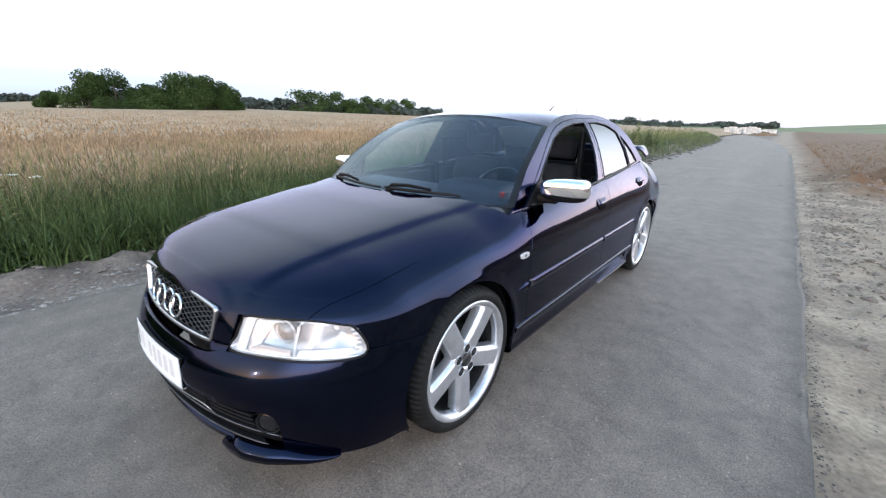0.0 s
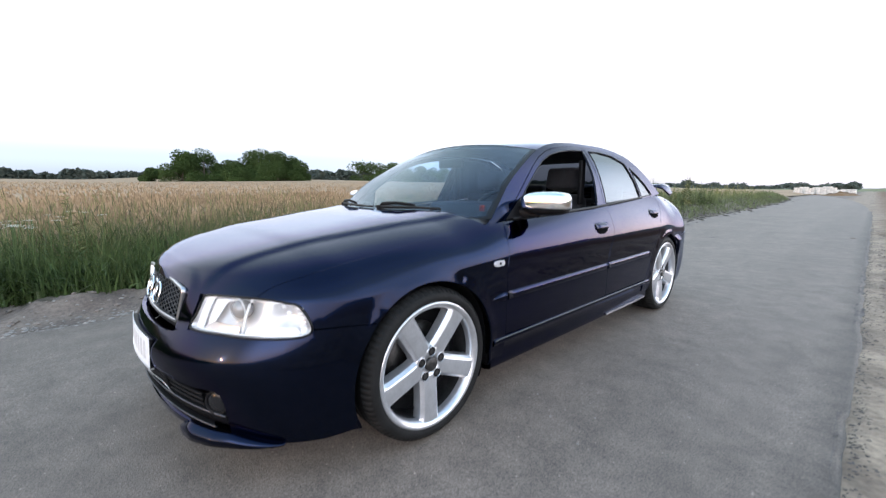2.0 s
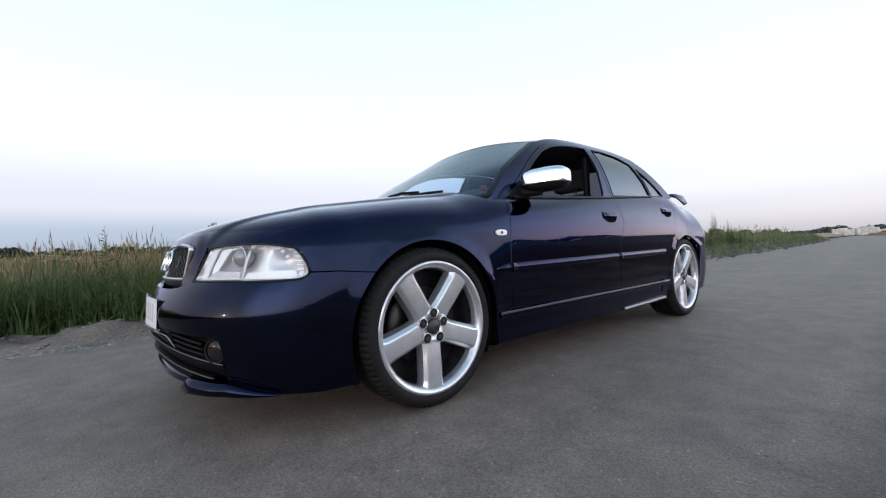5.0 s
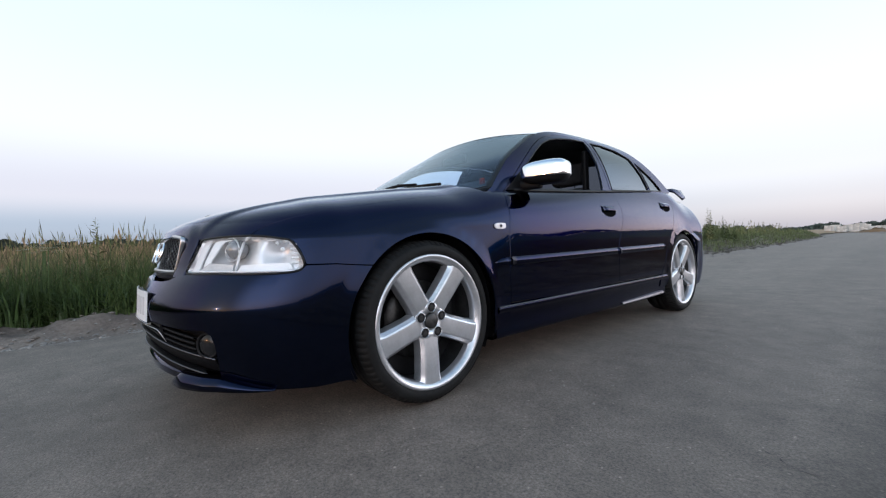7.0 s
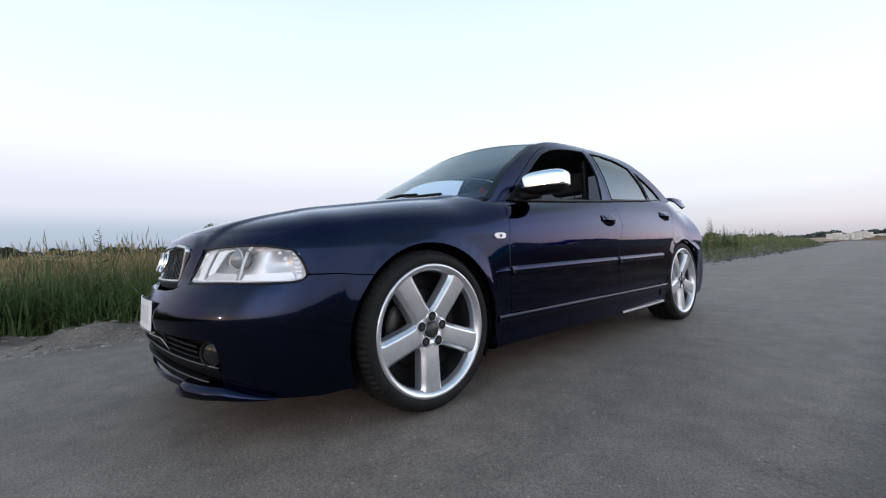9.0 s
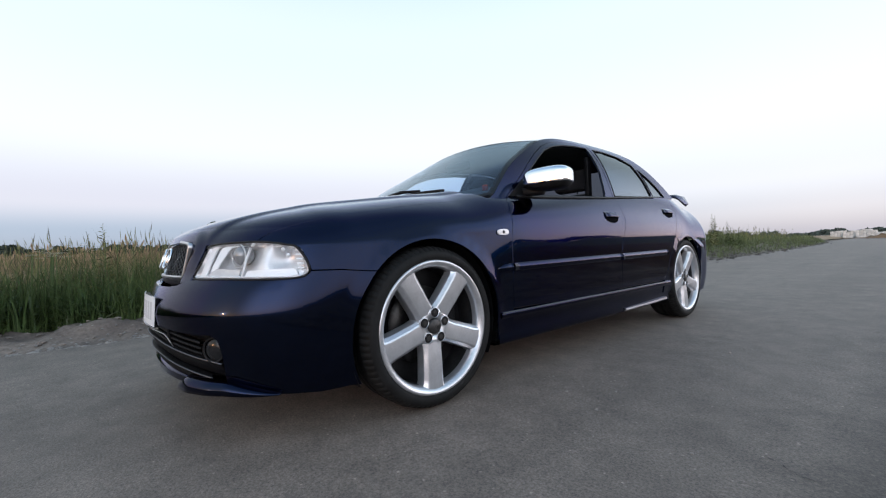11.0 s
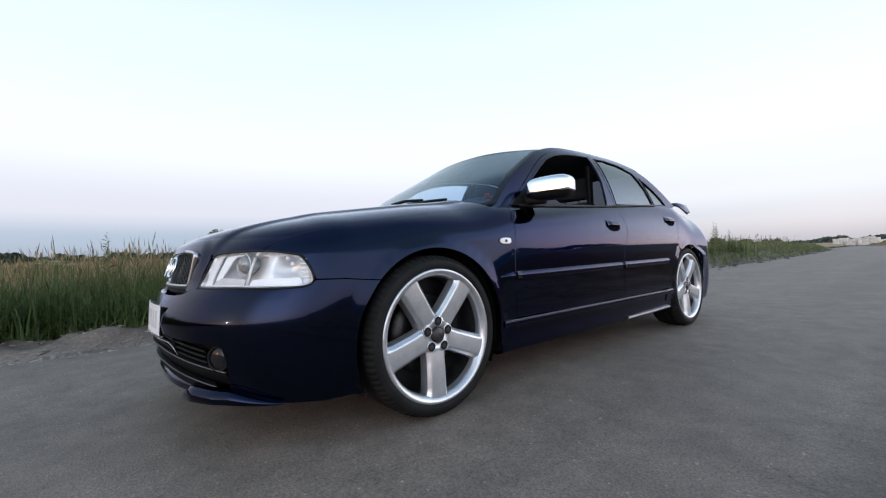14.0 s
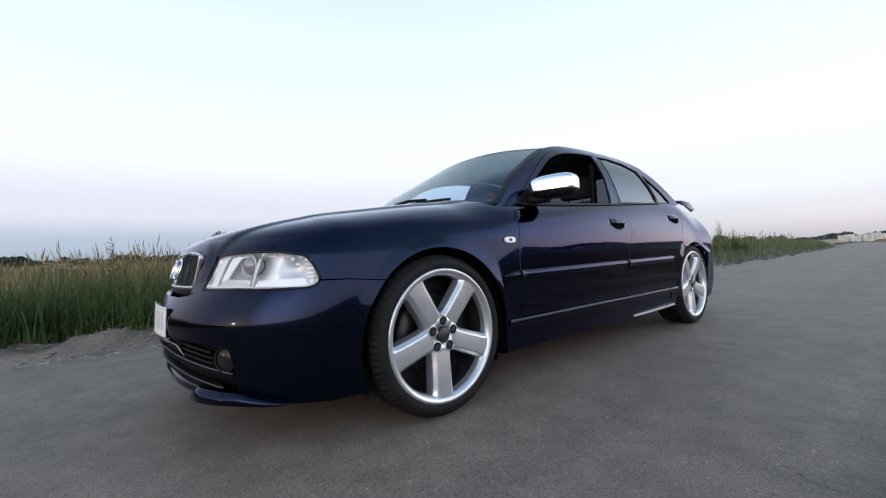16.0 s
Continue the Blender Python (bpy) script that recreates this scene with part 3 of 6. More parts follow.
# ---- small stones ----
def stones(name, count, place, size, material, label, seed):
    rng = random.Random(seed)
    base = [(1, 0, 0), (-1, 0, 0), (0, 1, 0), (0, -1, 0), (0, 0, 1), (0.7, 0.7, 0.5), (-0.7, 0.6, 0.5), (-0.6, -0.7, 0.55), (0.7, -0.6, 0.5)]
    tri = [(0, 5, 8), (0, 2, 5), (2, 6, 5), (2, 1, 6), (1, 7, 6), (1, 3, 7), (3, 8, 7), (3, 0, 8), (4, 5, 6), (4, 6, 7), (4, 7, 8), (4, 8, 5)]
    vs, fs = [], []
    for _ in range(count):
        x, y = place(rng)
        s = size * rng.uniform(0.4, 1.0) ** 2 + 0.004
        a = rng.uniform(0, 6.28)
        z = (ground_z(x, y) if not -LEFT_ROAD < x - bend(y) < HALF_ROAD else -0.013) - 0.2 * s
        k = len(vs)
        ex, ey, ez = rng.uniform(0.8, 1.4), rng.uniform(0.6, 1.1), rng.uniform(0.5, 0.9)
        for px, py, pz in base:
            px, py, pz = px * ex * s * rng.uniform(0.8, 1.2), py * ey * s * rng.uniform(0.8, 1.2), pz * ez * s
            vs.append((x + px * math.cos(a) - py * math.sin(a), y + px * math.sin(a) + py * math.cos(a), z + pz))
        fs += [tuple(i + k for i in t) for t in tri]
    tagged(mesh_part(name, vs, fs, material, smooth=False), label, "stones", kind="stuff")


def right_verge(r):
    y = r.uniform(-1.5, 1) ** 2 * 9 - 1
    return bend(y) + HALF_ROAD + 0.04 + abs(r.gauss(0, 0.9)), y


def left_verge(r):
    y = r.uniform(-3.5, 14)
    return bend(y) - LEFT_ROAD + 0.03 - abs(r.gauss(0, 0.22)), y


stones("gravel", 1900, right_verge, 0.012, EARTH, "loose grey gravel along the road's edge", 4)
stones("gravel", 3200, left_verge, 0.020, STONE, "fine grey gravel along the road's edge", 5)
stones("crumbs", 1500, lambda r: (bend(0) + HALF_ROAD + abs(r.gauss(0.0, 0.03)) + 0.006, 18 * r.random() ** 1.5 - 2), 0.004, TARRED, "dark asphalt crumbs at the road's rim", 8)
stones("clods", 700, lambda r: (bend(8) + HALF_ROAD + r.uniform(0.25, 4), 2.0 + 20 * r.random() ** 1.3), 0.042, EARTH, "dry clods of earth on the verge", 6)
stones("clods", 1500, lambda r: (lambda y: (bend(8) + HALF_ROAD + 0.12 + abs(r.gauss(0.2, 0.5)), y))(3.0 + abs(r.gauss(3.0, 2.4))), 0.022, EARTH, "small grey lumps of churned earth on the verge", 41)
stones("clods", 260, lambda r: (3.0 + r.gauss(0, 0.45), 11.5 + r.gauss(0, 1.2)), 0.045, EARTH, "lumps of earth on the low heap", 42)
stones("clods", 1100, lambda r: (bend(0) - LEFT_ROAD - 0.2 - abs(r.gauss(0.3, 0.22)), r.uniform(-3.5, 9)), 0.026, EARTH, "dry lumps of earth on the low bank", 31)
stones("rubble", 2200, lambda r: (lambda y: (bend(y) - HALF_ROAD - 0.95 + r.gauss(0, 0.42), y))(9 + 42 * r.random() ** 1.4), 0.10, RUBBLE, "earth rubble on the low bank beside the road", 7)


# ---- grass and wheat ----
def blades(name, count, place, h0, h1, width, lean, material, label, seed, head=None, seg=3):
    """Many bent blades (and seed heads) in one mesh."""
    rng = np.random.default_rng(seed)
    rnd = random.Random(seed)
    V, F = [], []
    for _ in range(count):
        x, y = place(rnd)
        z = ground_z(x, y) - 0.02
        h = h0 + (h1 - h0) * rnd.random() ** 1.3
        h *= 1 + 0.30 * fbm(x, y, 0.8) + 0.18 * fbm(x + 40, y, 3.0)
        h = min(h, 1.12 * h1)
        a, l = rnd.uniform(0, 6.283), abs(rnd.gauss(0, lean)) * h
        dx, dy = math.cos(a) * l, math.sin(a) * l
        w = width * rnd.uniform(0.6, 1.3)
        b = rnd.uniform(0, 6.283)
        wx, wy = math.cos(b) * w, math.sin(b) * w
        k = len(V)
        for i in range(seg):
            t = i / seg
            ww = (1 - 0.55 * t)
            cx, cy, cz = x + dx * t * t, y + dy * t * t, z + h * t * (1 - 0.12 * t * l / h)
            V.append((cx - wx * ww, cy - wy * ww, cz))
            V.append((cx + wx * ww, cy + wy * ww, cz))
        tx, ty, tz = x + dx, y + dy, z + h * (1 - 0.12 * l / h)
        V.append((tx, ty, tz))
        for i in range(seg - 1):
            F.append((k + 2 * i, k + 2 * i + 1, k + 2 * i + 3, k + 2 * i + 2))
        F.append((k + 2 * seg - 2, k + 2 * seg - 1, k + 2 * seg))
        if head:
            hl, hw = head[0] * rnd.uniform(0.7, 1.2), head[1]
            dirx, diry, dirz = dx * 0.9 + rnd.gauss(0, 0.02), dy * 0.9 + rnd.gauss(0, 0.02), h * 0.5 * head[2]
            m = math.sqrt(dirx ** 2 + diry ** 2 + dirz ** 2) + 1e-6
            dirx, diry, dirz = dirx / m * hl, diry / m * hl, dirz / m * hl
            for c, s_ in ((1, 0), (0, 1)):
                k = len(V)
                V += [(tx, ty, tz - 0.01), (tx + dirx * 0.4 + hw * c, ty + diry * 0.4 + hw * s_, tz + dirz * 0.4), (tx + dirx, ty + diry, tz + dirz), (tx + dirx * 0.4 - hw * c, ty + diry * 0.4 - hw * s_, tz + dirz * 0.4)]
                F.append((k, k + 1, k + 2, k + 3))
    return tagged(mesh_part(name, V, F, material, smooth=False), label, name.replace("_", " "), kind="stuff")


def verge(y0, y1, d0, d1, edge=0.25):
    def place(r):
        y = r.uniform(y0, y1)
        d = d0 + edge * fbm(1, y, 1.7) + (d1 - d0) * r.random()
        return bend(y) - HALF_ROAD - d, y
    return place


blades("verge_grass", 46000, verge(-5, 7, 1.02, 2.9, 0.3), 0.16, 0.70, 0.0044, 0.46, GRASSM, "tall green verge grass", 11)
blades("verge_grass", 14000, verge(7, 22, 1.5, 4.5, 0.5), 0.40, 0.95, 0.010, 0.34, PALEG, "tall green verge grass", 12)
blades("verge_grass", 9000, verge(20, 62, 1.7, 7, 0.5), 0.3, 0.75, 0.022, 0.3, PALEG, "tall green verge grass", 13, seg=2)
blades("low_verge_grass", 4500, verge(-5, 9, 1.0, 1.45, 0.3), 0.08, 0.30, 0.005, 0.35, GRASSM, "low grass at the verge's foot", 14, seg=2)
blades("verge_grass", 5000, verge(8.5, 15, 1.7, 3.4, 0.4), 0.55, 1.15, 0.009, 0.34, PALEG, "very tall grass and weeds beside the road", 21, seg=2)
blades("bank_grass", 9500, verge(9, 50, 0.45, 1.9, 0.3), 0.08, 0.34, 0.010, 0.5, PALEG, "sparse grass on the low earth bank", 15, seg=2)
blades("verge_grass", 5000, verge(-30, -5, 1.2, 3.0), 0.25, 0.62, 0.016, 0.3, GRASSM, "tall green verge grass", 22, seg=2)
blades("wheat", 6000, verge(-32, -9, 2.4, 7.0), 0.48, 0.64, 0.010, 0.16, WHEATM, "ripe golden wheat", 23, head=(0.11, 0.02, 1.0), seg=2)
blades("verge_grass", 22000, verge(-5, 6, 1.0, 2.1, 0.3), 0.14, 0.46, 0.0075, 0.5, GRASSM, "dense low green verge grass", 26)
blades("tall_blades", 210, verge(-3.2, 1.5, 1.9, 3.0), 0.70, 0.92, 0.0075, 0.42, SEEDM, "broad tall grass blades above the verge", 27)
blades("leafy_undergrowth", 5200, verge(-4.5, 6, 1.0, 1.75, 0.3), 0.10, 0.40, 0.013, 0.8, LEAFY, "broad dark leaves among the foot of the verge grass", 29)
blades("dry_grass", 5000, verge(-5, 9, 1.25, 2.8, 0.5), 0.25, 0.62, 0.0035, 0.3, DRYM, "yellowing grass among the green", 24, seg=2)
blades("seed_stalks", 620, verge(-4, 9, 1.3, 3.2), 0.62, 0.86, 0.0034, 0.40, SEEDM, "thin dark seed stalks above the grass", 25, head=(0.14, 0.0042, 1.1))
blades("seed_grass", 7500, verge(-5, 9, 1.5, 3.1), 0.48, 0.80, 0.0022, 0.26, DRYM, "tall grass with pale seed heads", 16, head=(0.12, 0.0032, 1.4))
blades("seed_grass", 1800, verge(9, 40, 1.8, 5.5), 0.5, 0.9, 0.006, 0.2, DRYM, "tall grass with pale seed heads", 17, head=(0.14, 0.014, 1.5), seg=2)
STUBBLE = mat("brown_stubble_stalks", (0.17, 0.105, 0.055), 0.9, vary=0.2, scale=1.0, island=0.35, spec=0.1)
blades("stubble", 10000, lambda r: (2.9 + 9 * r.random() ** 1.5, 11 + 40 * r.random() ** 1.4), 0.03, 0.14, 0.007, 0.7, STUBBLE, "sparse brown stubble on the bare field", 28, seg=2)
blades("wheat", 30000, verge(-9, 16, 2.1, 9.0, 0.7), 0.54, 0.73, 0.0035, 0.16, WHEATM, "ripe golden wheat", 18, head=(0.085, 0.010, 1.0), seg=2)


def far_wheat(r):
    d = 8.0 + 70 * r.random() ** 2
    return bend(0) - HALF_ROAD - d, r.uniform(-6 - d * 0.5, 12 + d * 1.1)


blades("wheat", 26000, far_wheat, 0.50, 0.66, 0.010, 0.2, WHEATM, "ripe golden wheat", 19, head=(0.14, 0.026, 0.9), seg=2)


def canopy():
    xs = [-4.8 - 0.32 * i * 1.045 ** i for i in range(75)]
    ys = [-30 + 0.9 * i for i in range(60)] + [24 + 2.5 * i for i in range(60)]
    vs = [(x, y, rise(x, y) + 0.12 + 0.46 * smooth01((-x - 4.8) / 3.5) + 0.06 * fbm(x, y, 1.1) + 0.05 * fbm(x, y, 4.0)) for y in ys for x in xs]
    n = len(xs)
    fs = [(j * n + i, (j + 1) * n + i, (j + 1) * n + i + 1, j * n + i + 1) for j in range(len(ys) - 1) for i in range(n - 1)]
    tagged(mesh_part("wheat_stand", vs, fs, WHEATM), "dense stand of ripe wheat", "wheat", kind="stuff")


canopy()


def leaf_clumps(count, seed):
    """Broad soft leaves of low herbs between the grass."""
    r = random.Random(seed)
    V, F = [], []
    for _ in range(count):
        y = r.uniform(-4.5, 7.5)
        x = bend(y) - HALF_ROAD - 1.02 - 0.25 * fbm(1, y, 1.7) - 1.2 * r.random() ** 1.4
        h = (0.30 + 0.22 * fbm(x, y, 1.3) + 0.16 * fbm(x + 5, y, 4.0)) * min(1.0, 0.35 + (bend(y) - HALF_ROAD - 1.0 - x) / 0.5)
        for k in range(9):
            z = ground_z(x, y) + max(0.04, h) * r.random()
            a, L = r.uniform(0, 6.283), r.uniform(0.022, 0.055)
            cx, cy = x + r.gauss(0, 0.03), y + r.gauss(0, 0.03)
            d, s_ = (math.cos(a) * L, math.sin(a) * L), (-math.sin(a) * L * 0.27, math.cos(a) * L * 0.27)
            t, k0 = r.uniform(-0.2, 0.9) * L, len(V)
            V += [(cx, cy, z), (cx + d[0] * 0.5 + s_[0], cy + d[1] * 0.5 + s_[1], z + t * 0.7), (cx + d[0], cy + d[1], z + t), (cx + d[0] * 0.5 - s_[0], cy + d[1] * 0.5 - s_[1], z + t * 0.7)]
            F.append((k0, k0 + 1, k0 + 2, k0 + 3))
    tagged(mesh_part("low_herbs", V, F, LEAFY, smooth=False), "soft leafy herbs between the verge grass", "herbs", kind="stuff")


leaf_clumps(5200, 61)


def weed(x, y, h, seed, material):
    """A tall leafy weed: a stalk with narrow leaves getting smaller to the top."""
    r = random.Random(seed)
    z = ground_z(x, y) - 0.02
    top = empty("weed", None, Matrix.Translation((x, y, z)))
    tagged(top, "tall leafy weed among the verge grass", "weed", "weeds on the verge")
    sx, sy = r.gauss(0, 0.04), r.gauss(0, 0.04)
    v, f = tube([(sx * t * t, sy * t * t, h * t) for t in (0, 0.25, 0.5, 0.75, 1.0)], lambda t: 0.005 * (1 - 0.75 * t), 5)
    mesh_part("stalk", v, f, material, top)
    V, F = [], []
    for i in range(64):
        t = 0.12 + 0.88 * i / 63
        a, L = i * 2.4 + r.gauss(0, 0.2), (0.15 * (1 - t) + 0.03) * r.uniform(0.7, 1.2) * h
        cx, cy, cz = sx * t * t, sy * t * t, h * t
        d, s_ = (math.cos(a), math.sin(a)), (-math.sin(a), math.cos(a))
        w = L * r.uniform(0.13, 0.26)
        k = len(V)
        V += [(cx, cy, cz), (cx + d[0] * L * 0.5 + s_[0] * w, cy + d[1] * L * 0.5 + s_[1] * w, cz + L * 0.35), (cx + d[0] * L, cy + d[1] * L, cz + L * 0.35), (cx + d[0] * L * 0.5 - s_[0] * w, cy + d[1] * L * 0.5 - s_[1] * w, cz + L * 0.35)]
        F.append((k, k + 1, k + 2, k + 3))
    mesh_part("leaves", V, F, material, top, smooth=False)


for i, (x, y, h) in enumerate([(-3.35, -1.02, 1.02), (-3.2, -1.75, 0.55), (-3.15, -1.45, 0.42), (-3.3, 4.3, 1.1), (-3.5, 4.5, 0.95), (-3.4, 4.8, 1.15), (-3.6, 4.2, 0.9), (-3.45, 5.1, 0.85), (-3.6, 10.2, 1.25), (-3.9, 11.0, 1.05), (-3.7, 9.6, 0.95), (-4.1, 12.0, 1.1), (-3.4, 10.8, 0.9), (-3.9, 13.2, 1.0), (-3.45, 11.4, 1.62), (-3.6, 12.1, 1.45), (-3.3, 11.9, 1.3), (-3.75, 11.0, 1.35), (-3.0, 16.6, 1.40), (-3.2, 17.4, 1.25), (-2.85, 17.9, 1.05), (-3.35, 16.2, 1.15), (-2.7, 18.6, 0.9), (-3.1, 19.4, 0.95), (-3.05, 17.0, 1.2)]):
    weed(x, y, h, 30 + i, GRASSM if i % 3 else DRYM)


def yarrow(x, y, h, seed):
    r = random.Random(seed)
    z = ground_z(x, y) - 0.02
    top = tagged(empty("yarrow", None, Matrix.Translation((x, y, z))), "white-flowered yarrow in the verge grass", "wildflower", "yarrow on the verge")
    v, f = tube([(0, 0, 0), (0.01, 0, h * 0.5), (0.02, 0.01, h)], 0.0025, 5)
    mesh_part("stalk", v, f, GRASSM, top)
    V, F = [], []
    for i in range(26):
        a, d = r.uniform(0, 6.28), 0.042 * math.sqrt(r.random())
        cx, cy, cz = 0.02 + d * math.cos(a), 0.01 + d * math.sin(a), h + r.uniform(0, 0.008)
        k = len(V)
        V += [(cx + 0.008, cy, cz), (cx, cy + 0.008, cz + 0.004), (cx - 0.008, cy, cz), (cx, cy - 0.008, cz - 0.003)]
        F.append((k, k + 1, k + 2, k + 3))
    mesh_part("flower_head", V, F, UMBEL, top, "flat white flower head", smooth=False)


ry = random.Random(77)
for i in range(76):
    y = ry.uniform(-3.2, 7.0)
    weed(bend(y) - HALF_ROAD - ry.uniform(1.1, 1.8), y, ry.uniform(0.25, 0.62), 500 + i, LEAFY if i % 4 else GRASSM)
for i in range(24):
    x, y = -3.08 + ry.gauss(0, 0.12), (-1.40 if i % 4 else -1.04) + ry.gauss(0, 0.10)
    yarrow(x, y, ry.uniform(0.69, 0.79) + (0 if i % 4 else 0.06) - ground_z(x, y), 90 + i)


# ---- trees, far woods ----
def tree(x, y, h, spread, seed, material=None, leaf=0.17, count=9500, name="tree", label="leafy broad tree at the field's edge", base=0.03):
    r = random.Random(seed)
    top = tagged(empty(name, None, Matrix.Translation((x, y, ground_z(x, y)))), label, "tree", "trees beyond the field")
    V, F = [], []

    def add(pts, r0, r1):
        v, f = tube(pts, lambda t: r0 + (r1 - r0) * t, 7)
        F.extend(tuple(i + len(V) for i in q) for q in f)
        V.extend(v)
    add([(0, 0, -0.2), (0.1, 0, h * 0.2), (0.05, 0.1, h * 0.45), (0, 0, h * 0.8)], 0.03 * h, 0.008 * h)
    lobes = []
    n = 12
    for i in range(n):
        a = i * 2.4 + r.gauss(0, 0.3)
        t = r.uniform(base, 0.86)
        d = spread * (1 - 0.55 * t * t) * r.uniform(0.45, 1.0)
        e = (d * math.cos(a), d * math.sin(a), h * t)
        add([(0, 0, h * max(0.08, t - 0.22)), (e[0] * 0.5, e[1] * 0.5, h * t - 0.06 * h), e], 0.011 * h, 0.003 * h)
        lobes.append((e, spread * r.uniform(0.35, 0.55)))
    lobes.append(((0, 0, h * 0.84), spread * 0.5))
    mesh_part("trunk", V, F, BARK, top)
    LV, LF = [], []
    for i in range(count):
        (cx, cy, cz), rad = lobes[r.randrange(len(lobes))]
        u = Vector((r.gauss(0, 1), r.gauss(0, 1), r.gauss(0, 1))).normalized() * rad * r.random() ** 0.35
        u.z *= 0.8
        c = Vector((cx, cy, max(cz, 0.08 * h))) + u
        c.z = max(c.z, 0.05 * h)
        a = Vector((r.gauss(0, 1), r.gauss(0, 1), r.gauss(0, 1))).normalized()
        b = a.orthogonal().normalized()
        s = leaf * r.uniform(0.6, 1.4)
        k = len(LV)
        LV += [c - a * s, c + b * s * 0.6, c + a * s, c - b * s * 0.6]
        LF.append((k, k + 1, k + 2, k + 3))
    mesh_part("crown", LV, LF, material or LEAFM, top, smooth=False)
    return top


def out(az, d):
    return 1.7 + d * math.sin(radians(az)), -1.2 + d * math.cos(radians(az))


for i, (az, d, h, w) in enumerate([(-79.5, 112, 9.6, 4.6), (-77.3, 114, 10.2, 4.8), (-74.6, 112, 7.4, 3.8), (-72.6, 113, 8.4, 4.0), (-70.8, 112, 10.4, 4.8), (-69.0, 110, 9.6, 4.6), (-67.2, 112, 8.6, 4.2), (-82.5, 118, 5.8, 2.6), (-73.6, 108, 5.2, 3.4), (-66.2, 118, 5.6, 2.8)]):
    x, y = out(az, d)
    tree(x, y, h - 2.4, w, 200 + i)
for i, (az, d, h, w) in enumerate([(-58.0, 165, 8.0, 4.4), (-55.6, 165, 7.2, 4.2), (-53.6, 168, 8.2, 3.8), (-51.8, 165, 5.6, 3.2), (-50.0, 168, 7.6, 2.6), (-48.2, 168, 6.2, 3.4), (-46.5, 170, 6.2, 3.2), (-44.8, 172, 7.2, 2.8)]):
    x, y = out(az, d)
    tree(x, y, h * 0.92, w * 1.35, 300 + i, leaf=0.28, count=2300)
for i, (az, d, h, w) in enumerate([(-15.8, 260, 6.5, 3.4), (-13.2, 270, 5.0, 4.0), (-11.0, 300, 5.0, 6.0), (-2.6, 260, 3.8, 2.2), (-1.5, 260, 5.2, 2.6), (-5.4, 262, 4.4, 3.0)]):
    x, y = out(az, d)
    tree(x, y, h * 0.62, w, 400 + i, HAZEWOOD, leaf=0.5, count=700, label="small dark tree on the horizon")


def woods(name, az0, az1, d, h, seed, n, size, material=None):
    """A far belt of trees as one mass of leaf clumps."""
    r = random.Random(seed)
    V, F = [], []
    for _ in range(n):
        az = r.uniform(az0, az1)
        hh = h * (0.75 + 0.5 * fbm(az, d, 0.55) + 0.2 * fbm(az, 3, 2.5))
        x, y = out(az, d * r.uniform(0.97, 1.03))
        c = Vector((x, y, ground_z(x, y) + max(0.2, hh) * r.random() ** 0.6))
        a = Vector((r.gauss(0, 1), r.gauss(0, 1), r.gauss(0, 0.8))).normalized()
        b = a.orthogonal().normalized()
        s = size * r.uniform(0.6, 1.4)
        k = len(V)
        V += [c - a * s, c + b * s * 0.7, c + a * s, c - b * s * 0.7]
        F.append((k, k + 1, k + 2, k + 3))
    tagged(mesh_part(name, V, F, material or HAZELEAF, smooth=False), "dark belt of far woods on the horizon", "woods", kind="stuff")


woods("far_woods", -128, -79, 330, 6.6, 51, 14000, 1.1, HAZEWOOD)
woods("far_woods", -79, -40, 330, 7.5, 52, 7000, 1.5, HAZEWOOD)
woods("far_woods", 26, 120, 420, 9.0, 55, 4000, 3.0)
woods("far_woods", -42, -1, 620, 5.6, 53, 5000, 2.0, HAZEWOOD)
woods("field_hedge", -67, -43, 170, 4.0, 54, 5000, 0.8, HAZEWOOD)


# ---- pallets of concrete blocks beside the bend ----
def block_pallet(x, y, turn, cols, rows, tall, label):
    top = tagged(empty("block_pallet", None, pose(x, y, ground_z(x, y) + 0.01, 0, 0, turn)), label, "pallet", "pallets beside the bend")
    bm = bmesh.new()
    for dx in (-0.5, 0.0, 0.5):
        add_box(bm, (dx - 0.05, -0.4, 0), (dx + 0.05, 0.4, 0.09))
    for dy in (-0.34, -0.11, 0.11, 0.34):
        add_box(bm, (-0.6, dy - 0.06, 0.09), (0.6, dy + 0.06, 0.115))
    part("pallet", bm, PALLETM, top, "weathered wooden pallet", smooth=False)
    bm = bmesh.new()
    add_box(bm, (-0.545 / cols + 0.006, -0.38, 0.0), (0.545 / cols - 0.006, 0.38, tall / rows - 0.012), 0.012)
    first = part("block", bm, BLOCK, top, smooth=False)
    first.matrix_basis = Matrix.Translation((-0.545 + 0.545 / cols, 0, 0.118))
    for r in range(rows):
        for c in range(cols):
            if r or c:
                ob = new("block", first.data)
                ob.parent = top
                ob.matrix_basis = Matrix.Translation((-0.545 + (2 * c + 1) * 0.545 / cols, 0, 0.118 + r * tall / rows))


rp = random.Random(9)
for i, (x, y, tall) in enumerate(((-6.4, 85.0, 1.1), (-5.25, 85.4, 1.0), (-3.8, 85.2, 1.1), (-2.6, 85.6, 1.0), (-5.9, 87.4, 1.2), (-4.5, 87.8, 1.1), (-3.2, 87.5, 1.2))):
    block_pallet(x + rp.gauss(0, 0.06), y, rp.gauss(0, 5), 3, 5, tall, "tall pallet stacked with pale grey concrete blocks")
for x, y in ((-1.75, 88.2), (-0.5, 88.9), (-1.2, 90.4)):
    block_pallet(x, y, rp.gauss(0, 6), 3, 3, 0.75, "low pallet of pale grey concrete blocks")


